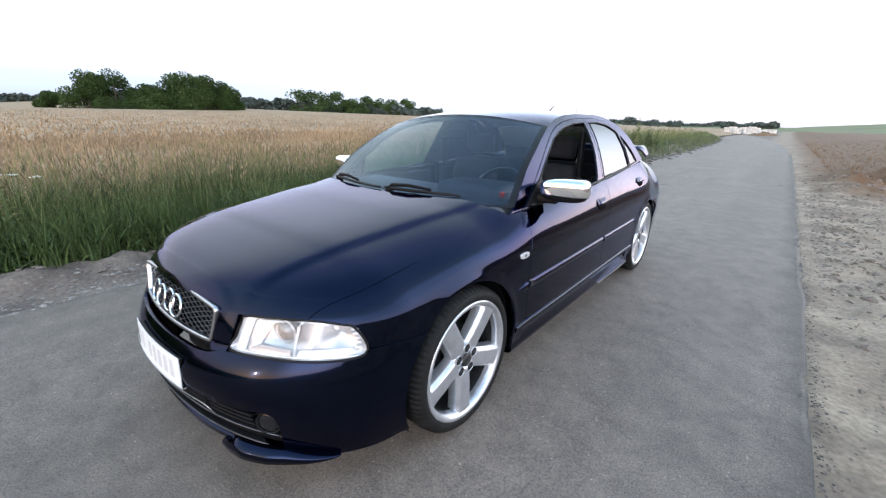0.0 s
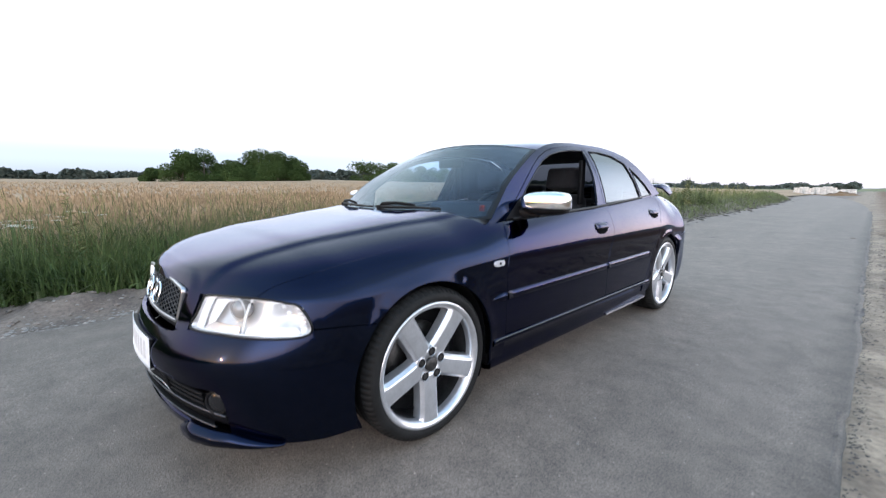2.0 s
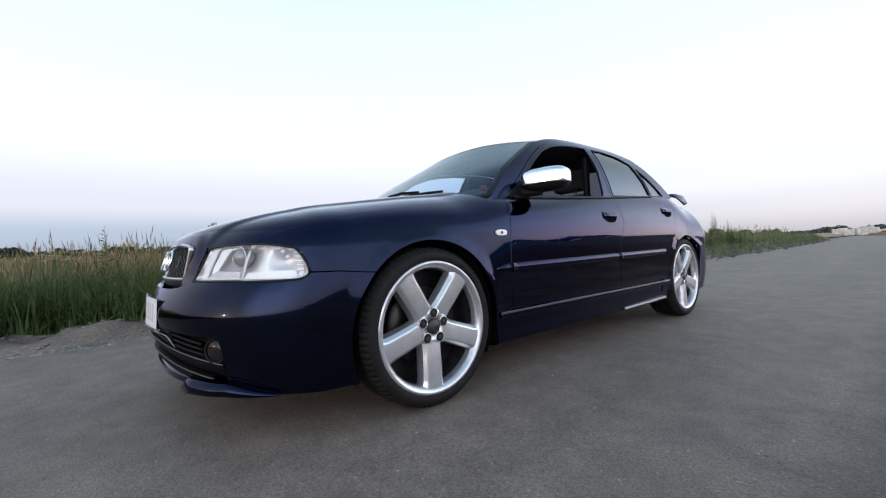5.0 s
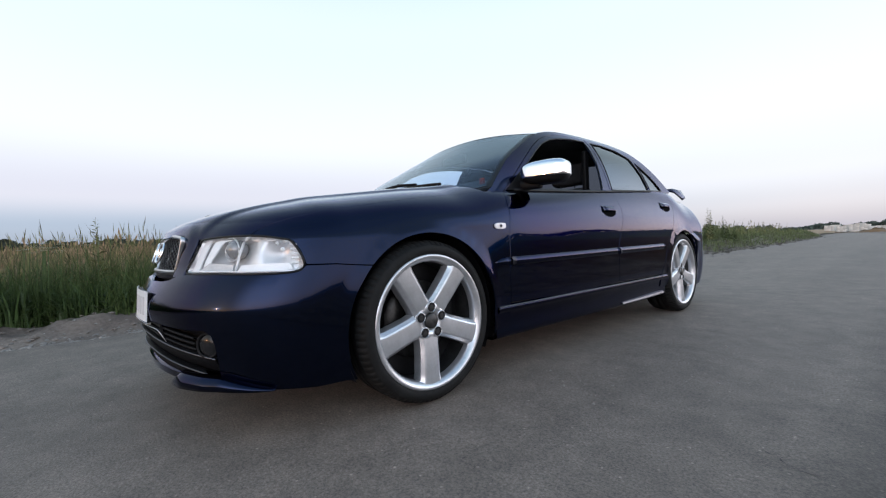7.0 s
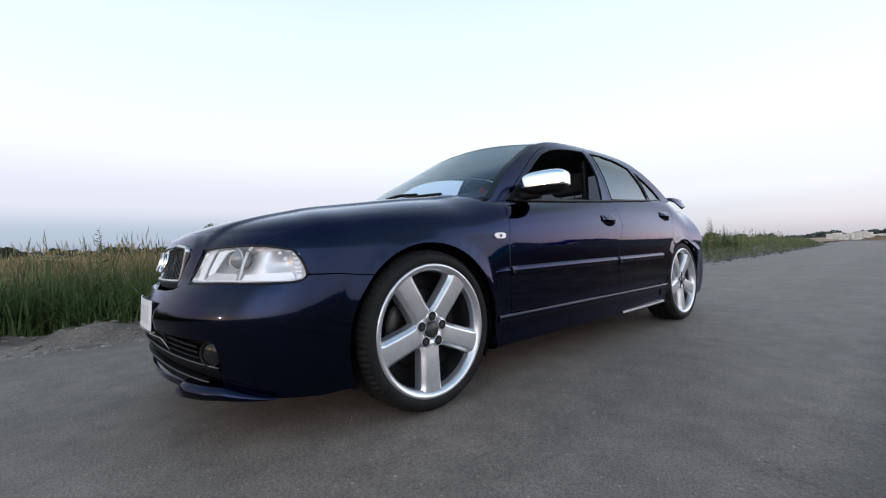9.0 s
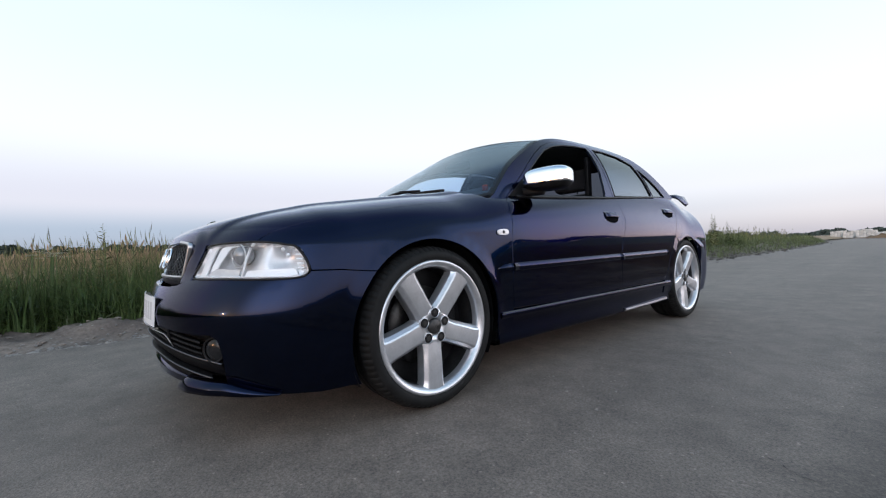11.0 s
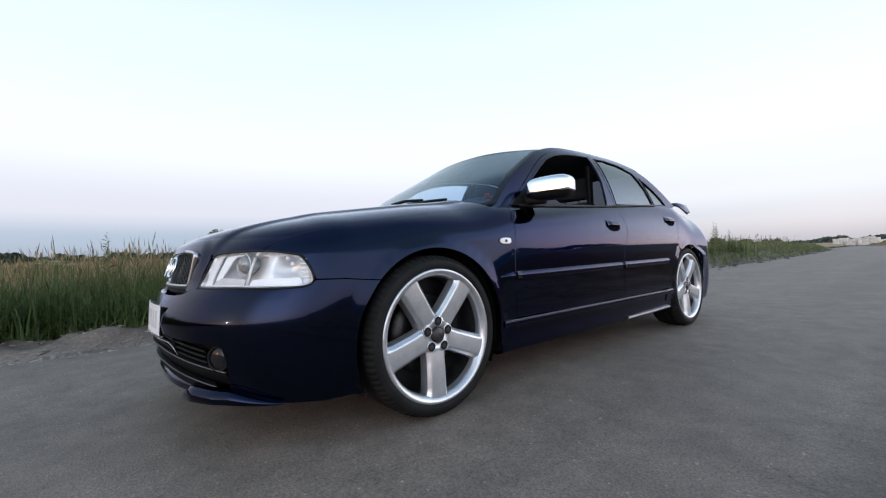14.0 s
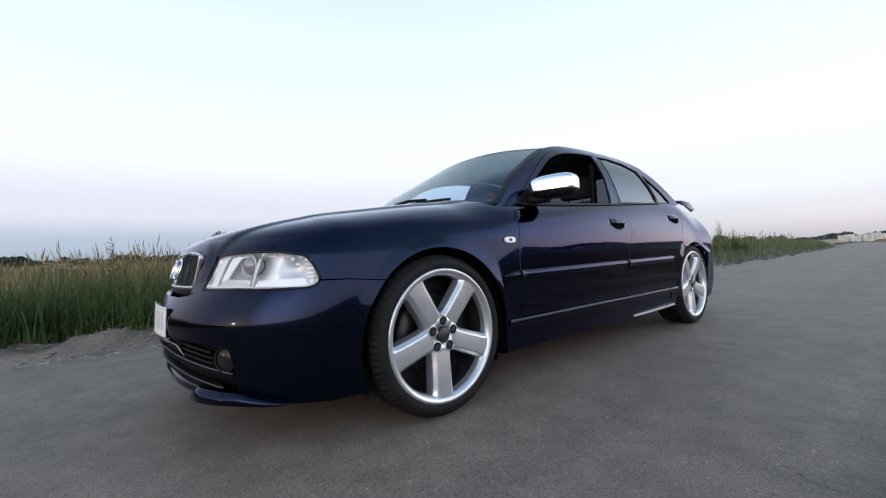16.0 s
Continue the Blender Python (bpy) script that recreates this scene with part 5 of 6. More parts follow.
for surf, s in ((left, 1), (right, -1)):
    lamp = empty("headlight", car)
    cover = sheet("lamp_cover", HL, surf, CLEAR, lamp, "clear lamp cover", step=0.02, gap=0.004, lip=0)

    def bowl(u, v, surf=surf):
        d = 0.018
        for cu, cv, r, dep in BOWLS:
            k = ((u - cu) / r) ** 2 + ((v - cv) / r) ** 2
            d = max(d, dep * (1 - k) ** 2 + 0.018) if k < 1 else d
        g = edge_gap(HL, u, v)
        d *= min(1.0, g / 0.012)
        p = Vector(surf(u, v))
        e = 0.002
        nn = (Vector(surf(u + e, v)) - Vector(surf(u - e, v))).cross(Vector(surf(u, v + e)) - Vector(surf(u, v - e))).normalized()
        if nn.y > 0:
            nn = -nn
        return p - nn * (d + 0.003)
    sheet("reflector", HL, bowl, REFLECT, lamp, "silvery lamp reflector", step=0.011, gap=0.002, lip=0)
    rim_l = dense(HL, 0.02)
    vs, fs = tube([Vector(surf(u, v)) + Vector((0, 0.002, 0)) for u, v in rim_l + rim_l[:1]], 0.0042, 6)
    mesh_part("lamp_seal", vs, fs, SEAL, lamp)
    for cu, cv, r in ((0.472, -0.030, 0.036),):
        c = Vector(surf(cu, cv)) + Vector((-s * 0.012, 0.036, 0.0))
        bm = bmesh.new()
        bmesh.ops.create_uvsphere(bm, u_segments=24, v_segments=14, radius=r)
        bmesh.ops.translate(bm, verts=bm.verts, vec=c)
        part("projector_lens", bm, GLASSY, lamp, "clear round projector lens")
        if r > 0.03:
            pts = [c + Vector((r * 1.12 * math.cos(a), -0.018 + s * 0.012 * math.cos(a), r * 1.12 * math.sin(a))) for a in (2 * math.pi * i / 28 for i in range(29))]
            v1, f1 = tube(pts, 0.0026, 6)
            mesh_part("projector_ring", v1, f1, REFLECT, lamp)
    pts = [Vector(surf(0.512 + 0.030 * (j / 8) ** 1.6, -0.10 + 0.186 * j / 8)) + Vector((-s * 0.006, 0.010, 0)) for j in range(9)]
    v1, f1 = tube(pts, lambda t: 0.003 + 0.003 * t, 8)
    mesh_part("divider", v1, f1, WHITE, lamp, "pale slanted divider")
    sheet("marker_strip", [(0.320, -0.098), (0.350, -0.098), (0.386, 0.070), (0.366, 0.064), (0.350, 0.035)], surf, LAMPWHITE, lamp, "pale upright strip of the lamp's inner end", depth=0.012, step=0.02, gap=0, lip=0.006)
    sheet("bright_facet", [(0.372, -0.082), (0.398, -0.080), (0.432, -0.010), (0.462, 0.030), (0.50, 0.052), (0.424, 0.046), (0.396, 0.0)], surf, LAMPWHITE, lamp, depth=0.010, step=0.02, gap=0, lip=0.004)
    sheet("lower_ledge", [(0.352, -0.100), (0.50, -0.102), (0.502, -0.078), (0.40, -0.072)], surf, LENS_IN, lamp, depth=0.009, step=0.02, gap=0, lip=0.004)
    sheet("lower_ledge", [(0.520, -0.102), (0.66, -0.101), (0.715, -0.094), (0.70, -0.074), (0.60, -0.076), (0.53, -0.080)], surf, LAMPWHITE, lamp, depth=0.010, step=0.02, gap=0, lip=0.004)
    pts = [Vector(surf(0.322 + 0.40 * j / 24, -0.1015)) + Vector((-s * 0.003, 0.005, 0)) for j in range(25)]
    v1, f1 = tube(pts, 0.0028, 6)
    mesh_part("lower_bead", v1, f1, LAMPWHITE, lamp, "thin pale line along the lamp's foot")
    for k in range(6):
        pts = [Vector(surf(0.690 + 0.004 * k + (0.036 - 0.003 * k) * j / 6, 0.000 - 0.015 * k)) + Vector((-s * 0.006, 0.006, 0)) for j in range(7)]
        v1, f1 = tube(pts, 0.0042, 6)
        mesh_part("indicator_rib", v1, f1, LAMPWHITE, lamp)
    for k, (du, dv, r) in enumerate(((0.0, 0.030, 0.010), (0.018, 0.004, 0.014), (-0.010, -0.012, 0.009), (0.012, -0.032, 0.010))):
        bm = bmesh.new()
        bmesh.ops.create_icosphere(bm, subdivisions=2, radius=r)
        bmesh.ops.scale(bm, vec=(1.3, 0.7, 0.8), verts=bm.verts)
        bmesh.ops.translate(bm, verts=bm.verts, vec=Vector(surf(0.648 + du, dv)) + Vector((-s * 0.010, 0.018, 0)))
        part("indicator_reflector", bm, LAMPWHITE, lamp, "small bright facet of the indicator")

# wings, doors, quarters
DOOR_F = [(0.455, 0.335), (0.452, 0.45), (0.458, 0.634), (0.474, 0.74), (0.482, 0.80), (0.51, 0.85), (0.54, 0.868)]
GAP = [(1.50, 0.335), (1.503, 0.55), (1.55, 0.68), (1.594, 0.76), (1.590, 0.86), (1.576, 0.918)]
DOOR_R = [(2.15, 0.335), (2.215, 0.42), (2.262, 0.52), (2.33, 0.62), (2.42, 0.74), (2.50, 0.86), (2.55, 0.966)]


def belt(y):
    return lerp_knots(BELT, y) - 0.004


def belt_run(y0, y1, n=8):
    return [(y0 + (y1 - y0) * i / n, belt(y0 + (y1 - y0) * i / n)) for i in range(n + 1)]


for surf, s in ((left, 1), (right, -1)):
    wing = [(0.552, 0.096), (0.592, 0.082), (0.636, 0.055), (0.664, 0.031), (0.694, 0.008), (0.722, -0.017), (0.742, -0.043), (0.755, -0.069), (0.760, -0.083), (0.869, -0.084)]
    wing += [at(y, z) for y, z in arc(0.0, 0.318, ARCH_R, -47, 96, 30)]
    wing += [at(y, z) for y, z in [(0.36, 0.24), (0.36, 0.20), (0.455, 0.20)] + DOOR_F[1:]]
    wing += [(q, b * BS) for q, b in reversed(smooth_line(hood_edge, 0.06, False))]
    sheet("wing", wing, surf, PAINT, car, step=0.035)
    fd = empty("door", car)
    ring = [at(y, z) for y, z in DOOR_F + belt_run(0.60, 1.576)[:-1] + GAP[::-1]]
    sheet("door_skin", ring, surf, PAINT, fd, step=0.045)
    rd = empty("door", car)
    ring = [at(y, z) for y, z in GAP + belt_run(1.65, 2.55) + DOOR_R[::-1][1:]]
    sheet("door_skin", ring, surf, PAINT, rd, step=0.045)
    # quarter
    qtr = [at(y, z) for y, z in DOOR_R] + [at(y, z) for y, z in [(2.7, 0.965), (2.85, 0.955), (3.0, 0.945), (3.15, 0.93)]]
    qtr += [(Q2 + 0.16, 0.44), (Q2 + 0.34, 0.36), (Q2 + 0.40, 0.19), (Q2 + 0.40, 0.02), (Q2 + 0.12, 0.0), (Q2 - 0.06, -0.01)]
    qtr += [at(y, z) for y, z in arc(2.617, 0.312, ARCH_R - 0.006, 55, -92, 30)] + [at(2.255, 0.24), at(2.15, 0.24)]
    sheet("quarter_panel", qtr, surf, PAINT, car, step=0.04)
    lamp = [(Q2 + 0.345, 0.36), (Q2 + 0.41, 0.19), (Q2 + 0.41, 0.02), (Q2 + 0.8, 0.02), (Q2 + 0.8, 0.36)]
    # its pale colour stands for the sky's sheen on the rear corner
    sheet("tail_lamp", lamp, surf, TAILLENS, car, "tail lamp with the corner's sky sheen in its colour", step=0.04)
    # door furniture
    for door, hy, hz, my0, my1 in ((fd, 1.425, 0.788, 0.462, 1.498), (rd, 2.335, 0.842, 1.508, 2.20)):
        # shade of the handle's hollow, drawn as a flat matt black oval
        pan = [at(hy + 0.078 * math.cos(a), hz - 0.008 + (0.032 if math.sin(a) > 0 else 0.034) * math.sin(a)) for a in (2 * math.pi * i / 24 for i in range(24))]
        sheet("handle_shade", pan, surf, SHADEBLACK, door, depth=-0.002, step=0.02, gap=0, lip=0)
        vs, fs = [], []
        for i in range(13):
            a = i / 12
            y = hy - 0.075 + 0.15 * a
            for z, o in ((hz + 0.029, 0.0), (hz + 0.027, 0.006), (hz + 0.018, 0.015), (hz - 0.002, 0.023), (hz - 0.008, 0.017), (hz - 0.008, 0.0)):
                k = min(1, 5 * min(a, 1 - a) + 0.35)
                x = skin(*[(q, up(b)) for q, b in [at(y, z)]][0])[0]
                vs.append((s * (x + o * k), y, z))
        for i in range(12):
            for j in range(6):
                fs.append((i * 6 + j, i * 6 + (j + 1) % 6, i * 6 + 6 + (j + 1) % 6, i * 6 + 6 + j))
        fs += [(0, 1, 2, 3, 4, 5), (72, 77, 76, 75, 74, 73)]
        mesh_part("handle", vs, fs, PAINT, door, "body-coloured pull handle")
        vs, fs = [], []
        for i in range(31):
            y = my0 + (my1 - my0) * i / 30
            zc = 0.526 + 0.012 * (y - 0.4) / 1.8
            for dz, o in ((0.021, 0.0), (0.017, 0.006), (0.004, 0.010), (-0.013, 0.009), (-0.020, 0.0)):
                q, b = at(y, zc + dz)
                vs.append((s * (skin(q, up(b))[0] + o), y, zc + dz))
        for i in range(30):
            for j in range(4):
                fs.append((i * 5 + j, i * 5 + j + 1, i * 5 + j + 6, i * 5 + j + 5))
        fs += [(0, 1, 2, 3, 4), (154, 153, 152, 151, 150)]
        mesh_part("side_moulding", vs, fs, PAINT, door, "raised body-coloured side moulding")
    # moulding stub on the wing
    vs, fs = [], []
    for i in range(7):
        y = 0.352 + (0.449 - 0.352) * i / 6
        for dz, o in ((0.021, 0.0), (0.017, 0.006), (0.004, 0.010), (-0.013, 0.009), (-0.020, 0.0)):
            q, b = at(y, 0.526 + dz)
            k = min(1, 0.08 + i / 4)
            vs.append((s * (skin(q, up(b))[0] + o * k), y, 0.526 + dz * k))
    for i in range(6):
        for j in range(4):
            fs.append((i * 5 + j, i * 5 + j + 1, i * 5 + j + 6, i * 5 + j + 5))
    fs += [(0, 1, 2, 3, 4), (34, 33, 32, 31, 30)]
    mesh_part("side_moulding", vs, fs, PAINT, car)
    # side repeater
    rep = empty("side_repeater", car)
    oval = [at(0.394 + 0.034 * (1 if math.cos(a) > 0 else -1) * abs(math.cos(a)) ** 0.6, 0.690 + 0.013 * (1 if math.sin(a) > 0 else -1) * abs(math.sin(a)) ** 0.6) for a in (2 * math.pi * i / 24 for i in range(24))]
    sheet("lens", oval, surf, LENS_IN, rep, "clear rounded lens", depth=-0.008, step=0.012, gap=0.0, lip=0.012)
    oval = [at(0.394 + 0.008 * math.cos(a), 0.690 + 0.007 * math.sin(a)) for a in (2 * math.pi * i / 14 for i in range(14))]
    sheet("bulb", oval, surf, SEAL, rep, depth=-0.0095, step=0.012, gap=0.0, lip=0.0)
    # sill, a strip for the light along its ledge, and the skirt with its fin
    def run(name, y0, y1, prof, material, label="", n=36):
        vs, fs = [], []
        m = len(prof)
        for i in range(n + 1):
            y = y0 + (y1 - y0) * i / n
            for z, o in prof:
                q, b = at(y, z)
                vs.append((s * (skin(q, up(b))[0] + o), y, z))
        for i in range(n):
            for j in range(m - 1):
                fs.append((i * m + j, i * m + j + 1, i * m + m + j + 1, i * m + m + j))
        return mesh_part(name, vs, fs, material, car, label)
    run("sill", 0.365, 2.24, [(0.330, -0.02), (0.328, 0.0), (0.318, 0.006), (0.308, 0.007), (0.300, 0.004), (0.29, -0.004), (0.25, -0.006), (0.21, 0.004), (0.19, 0.010), (0.178, 0.006), (0.170, -0.02), (0.170, -0.2)], PAINT, "body-coloured sill")
    run("sill_sheen", 0.37, 2.16, [(0.326, 0.003), (0.3255, 0.0075), (0.321, 0.0085), (0.3195, 0.004)], SILLSHEEN, "dull grey strip for the light on the sill's ledge")
    vs, fs = [], []
    for i in range(13):
        a = i / 12
        y = 1.55 + 0.61 * a
        o = 0.012 * min(1, a * 1.5)
        for z, e in ((0.200 + 0.014 * a, -0.01), (0.199 + 0.014 * a, o), (0.189 + 0.010 * a, o + 0.003), (0.182, -0.01)):
            vs.append((s * (0.842 + e), y, z))
    for i in range(12):
        for j in range(4):
            fs.append((i * 4 + j, i * 4 + (j + 1) % 4, i * 4 + 4 + (j + 1) % 4, i * 4 + 4 + j))
    fs += [(0, 1, 2, 3), (51, 50, 49, 48)]
    mesh_part("skirt_fin", vs, fs, SATIN, car, "light reflecting fin of the side skirt", False)
    # wheel housings
    for cy, cz in ((0.0, 0.318), (2.617, 0.312)):
        vs, fs = [], []
        pts = arc(cy, cz, 0.362, -118, 118, 30)
        for y, z in pts:
            vs += [(s * 0.80, y, z), (s * 0.50, y, z)]
        fs = [(2 * i, 2 * i + 1, 2 * i + 3, 2 * i + 2) for i in range(30)]
        k = len(vs)
        vs.append((s * 0.50, cy, cz - 0.1))
        fs += [(2 * i + 1, k, 2 * i + 3) for i in range(30)]
        mesh_part("wheel_housing", vs, fs, BLACK, car, "black wheel housing")
    # dark structure behind the gaps
    ring = [at(y, z) for y, z in [(0.40, 0.20), (2.20, 0.20)] + arc(2.617, 0.312, 0.37, -100, 80, 20) + [(3.1, 0.40), (3.1, 0.90), (2.5, 0.94), (1.5, 0.89), (0.56, 0.855), (0.45, 0.80), (0.2, 0.74), (-0.25, 0.66)] + arc(0, 0.318, 0.37, -35, 100, 18)]
    sheet("inner_panel", ring, surf, SEAL, car, depth=0.016, step=0.08, gap=0, lip=0)

# rear bumper and boot lid
half = [(Q2 - 0.055, -0.02), (Q2 + 0.12, -0.006), (Q2 + 0.88, -0.006)]
for surf in (left, right):
    rb = [at(y, z) for y, z in arc(2.617, 0.312, ARCH_R - 0.006, 118, 56, 12)] + half + [(Q2 + 0.88, -0.42), (Q2 + 0.3, -0.42)]
    sheet("rear_bumper", rb, surf, PAINT, car, step=0.05, gap=0.001, depth=0.001, lip=0.012)
# the rear bumper flares out behind the wheel
for s_ in (1, -1):
    vs, fs = [], []
    zs = [0.37 + 0.02 * i for i in range(11)] + [0.585, 0.597, 0.609, 0.620, 0.627, 0.632]
    for z in zs:
        y0 = 2.617 + math.sqrt(0.352 ** 2 - (z - 0.312) ** 2)
        fade = min(smooth01((z - 0.38) / 0.20), max(0.0, min(1.0, (0.633 - z) / 0.058)))
        for dy, o in ((0.0, 0.004), (0.004, 0.020), (0.012, 0.027), (0.04, 0.033), (0.08, 0.033), (0.15, 0.026)):
            y = min(y0 + dy, 3.095)
            q, b = at(y, z)
            vs.append((s_ * (skin(q, up(b))[0] - 0.002 + 0.85 * o * fade), y, z))
    for i in range(len(zs) - 1):
        for j in range(5):
            fs.append((i * 6 + j, i * 6 + j + 1, i * 6 + j + 7, i * 6 + j + 6))
    mesh_part("bumper_flare", vs, fs, PAINT, car, "flared corner of the rear bumper")
half = []
for y in (2.80, 2.95, 3.1):
    q = Q1 + y - (NOSE + NOSE_L)
    half.append((q, BS * 0.40))
ring = [(Q1 + 2.80 - (NOSE + NOSE_L), 0.0)] + half + [(Q2 + 0.16, 0.42), (Q2 + 0.35, 0.5), (Q2 + 0.8, 0.5)]
full = [(u, w) for u, w in ring[1:]] + [(u, -w) for u, w in reversed(ring[1:])]
sheet("boot_lid", full, over, PAINT, car, step=0.05)

# ---- cabin ----
RAIL = [(0.415, 0.846), (0.470, 0.884), (0.630, 1.040), (0.785, 1.140), (0.92, 1.213), (1.02, 1.256), (1.2, 1.303), (1.5, 1.332), (1.8, 1.334), (2.08, 1.315), (2.30, 1.258), (2.5, 1.14), (2.66, 1.03), (2.74, 0.985)]
FRAME_F = [(0.545, 0.868), (0.665, 0.968), (0.80, 1.078), (0.90, 1.152), (1.0, 1.212), (1.10, 1.251), (1.22, 1.280), (1.42, 1.302), (1.60, 1.308), (1.593, 1.15), (1.576, 0.918)]
WIN_F = [(0.61, 0.884), (0.80, 1.044), (0.91, 1.124), (1.01, 1.186), (1.12, 1.228), (1.24, 1.254), (1.40, 1.274), (1.56, 1.280), (1.538, 1.10), (1.478, 0.916)]
FRAME_R = [(1.58, 0.918), (1.597, 1.15), (1.604, 1.308), (1.80, 1.310), (2.02, 1.292), (2.20, 1.238), (2.34, 1.150), (2.46, 1.068), (2.56, 0.966)]
WIN_R = [(1.608, 0.932), (1.628, 1.10), (1.650, 1.280), (1.80, 1.284), (1.98, 1.268), (2.14, 1.218), (2.20, 1.08), (2.222, 0.960)]
WIN_Q = [(2.205, 1.185), (2.30, 1.130), (2.40, 1.066), (2.505, 0.978), (2.25, 0.965)]


def rail_at(y):
    return lerp_knots(RAIL, y)


ROOF_C = [(0.95, 1.315), (1.0, 1.322), (1.2, 1.347), (1.5, 1.368), (1.9, 1.360), (2.2, 1.322), (2.36, 1.285), (2.5, 1.24)]


def cab(s, o=0.0):
    return lambda y, z: (s * (cabin(y, z) + o), y, z)


rail_full = smooth_line(RAIL, 0.08, False)
for s in (1, -1):
    frame_side = empty("body_side_frame", car)
    ring = rail_full + [(2.565, 0.964)] + FRAME_R[::-1][1:] + FRAME_F[::-1][2:] + [(0.50, 0.873)]
    ring = rail_full + [(2.565, 0.966)] + FRAME_R[::-1][:-2] + FRAME_F[::-1][2:]
    sheet("pillar_and_roof_rail", ring, cab(s), PAINT, frame_side, step=0.04, gap=0.001)
    sheet("window_frame", FRAME_F, cab(s, 0.002), PAINT, car, "front door window frame", holes=[WIN_F], step=0.03)
    sheet("window_frame", FRAME_R, cab(s, 0.002), PAINT, car, "rear door window frame", holes=[WIN_R, WIN_Q], step=0.03)
    for name, w in (("window_seal", WIN_F), ("window_seal", WIN_R), ("window_seal", WIN_Q)):
        line = dense(w, 0.03)
        vs, fs = tube([(s * (cabin(y, z) + 0.001), y, z) for y, z in line + line[:1]], 0.0045, 6)
        mesh_part(name, vs, fs, SEAL, car)
    sheet("rear_side_glass", WIN_R, cab(s, -0.004), TINT, car, "dark tinted side glass", step=0.06, gap=-0.004, lip=0)
    sheet("quarter_glass", WIN_Q, cab(s, -0.004), TINT, car, "dark tinted corner glass", step=0.06, gap=-0.004, lip=0)
    if s < 0:
        sheet("front_side_glass", WIN_F, cab(s, -0.004), SCREEN, car, "clear side glass", step=0.06, gap=-0.004, lip=0, inward=True)
    # belt strip
    vs, fs = tube([(s * (cabin(y, belt(y) + 0.008) + 0.004), y, belt(y) + 0.008) for y in (0.62 + 1.62 * i / 30 for i in range(31))], 0.008, 6)
    mesh_part("belt_strip", vs, fs, SEAL, car, "black belt strip")


def grid_part(name, f, nu, nv, material, parent, label="", flip=False):
    vs = [Vector(f(-1 + 2 * i / nu, j / nv)) for j in range(nv + 1) for i in range(nu + 1)]
    fs = [(j * (nu + 1) + i, j * (nu + 1) + i + 1, (j + 1) * (nu + 1) + i + 1, (j + 1) * (nu + 1) + i) for j in range(nv) for i in range(nu)]
    if flip:
        fs = [tuple(reversed(f_)) for f_ in fs]
    return mesh_part(name, vs, fs, material, parent, label)


def edge_pt(y):
    z = rail_at(y)
    return cabin(y, z), z


def roof_pt(u, v, drop=0.0):
    yf, yr = 0.970 + 0.045 * u * u, 2.36 - 0.06 * u * u
    y = yf + (yr - yf) * v
    xe, ze = edge_pt(y)
    zc = lerp_knots(ROOF_C, y)
    return u * (xe + 0.001), y, zc + (ze - zc) * abs(u) ** 2.2 - drop


def screen_pt(u, v, drop=0.0):
    low = 0.10 * (1 - u ** 4)
    v = -low + (1 + low) * v
    ye = 0.475 + (1.015 - 0.475) * v
    xe, ze = edge_pt(ye)
    yc = 0.345 + (0.968 - 0.345) * v
    zc = 0.912 + (1.318 - 0.912) * v + 0.004 * math.sin(math.pi * v)
    k = u * u
    return u * xe, yc + (ye - yc) * k, zc + (ze - zc) * abs(u) ** 2.0 - drop


def rear_pt(u, v, drop=0.0):
    ye = 2.70 - (2.70 - 2.303) * v
    xe, ze = edge_pt(ye)
    yc = 2.86 - (2.86 - 2.362) * v
    zc = 0.985 + (1.286 - 0.985) * v + 0.012 * math.sin(math.pi * v)
    return u * xe, yc + (ye - yc) * u * u, zc + (ze - zc) * abs(u) ** 2.3 - drop


grid_part("roof", roof_pt, 28, 40, PAINT, car)
grid_part("headliner", lambda u, v: roof_pt(u * 0.97, v, 0.03), 16, 20, HEADLINER, car, "grey headliner")
grid_part("windscreen", lambda u, v: screen_pt(u * 0.965, 0.02 + 0.965 * v), 28, 20, SCREEN, car, "green-tinted windscreen")
grid_part("rear_window", lambda u, v: rear_pt(u * 0.95, 0.03 + 0.94 * v), 24, 14, TINT, car, "dark tinted rear window")
for f in (screen_pt, rear_pt):
    loop = [f(-1 + 2 * i / 24, 0.0) for i in range(25)] + [f(1, i / 14) for i in range(1, 14)] + [f(1 - 2 * i / 24, 1) for i in range(25)] + [f(-1, 1 - i / 14) for i in range(1, 15)]
    vs, fs = [], []
    inner = [f((-1 + 2 * i / 24) * 0.95, 0.03) for i in range(25)] + [f(0.95, 0.03 + 0.94 * i / 14) for i in range(1, 14)] + [f((1 - 2 * i / 24) * 0.95, 0.97) for i in range(25)] + [f(-0.95, 0.03 + 0.94 * (1 - i / 14)) for i in range(1, 15)]
    n = len(loop)
    for a, b in zip(loop, inner):
        vs += [Vector(a) + Vector((0, 0, -0.002)), Vector(b) + Vector((0, 0, 0.0005))]
    fs = [(2 * i, 2 * ((i + 1) % n), 2 * ((i + 1) % n) + 1, 2 * i + 1) for i in range(n)]
    mesh_part("screen_surround", vs, fs, SEAL, car, "black edge band of the glass")

# scuttle between bonnet and screen, and the wipers
grid_part("scuttle", lambda u, v: (u * 0.68, 0.235 + 0.16 * u * u + 0.10 * v, 0.868 - 0.026 * u * u + 0.006 * v), 24, 3, BLACK, car, "black scuttle panel")
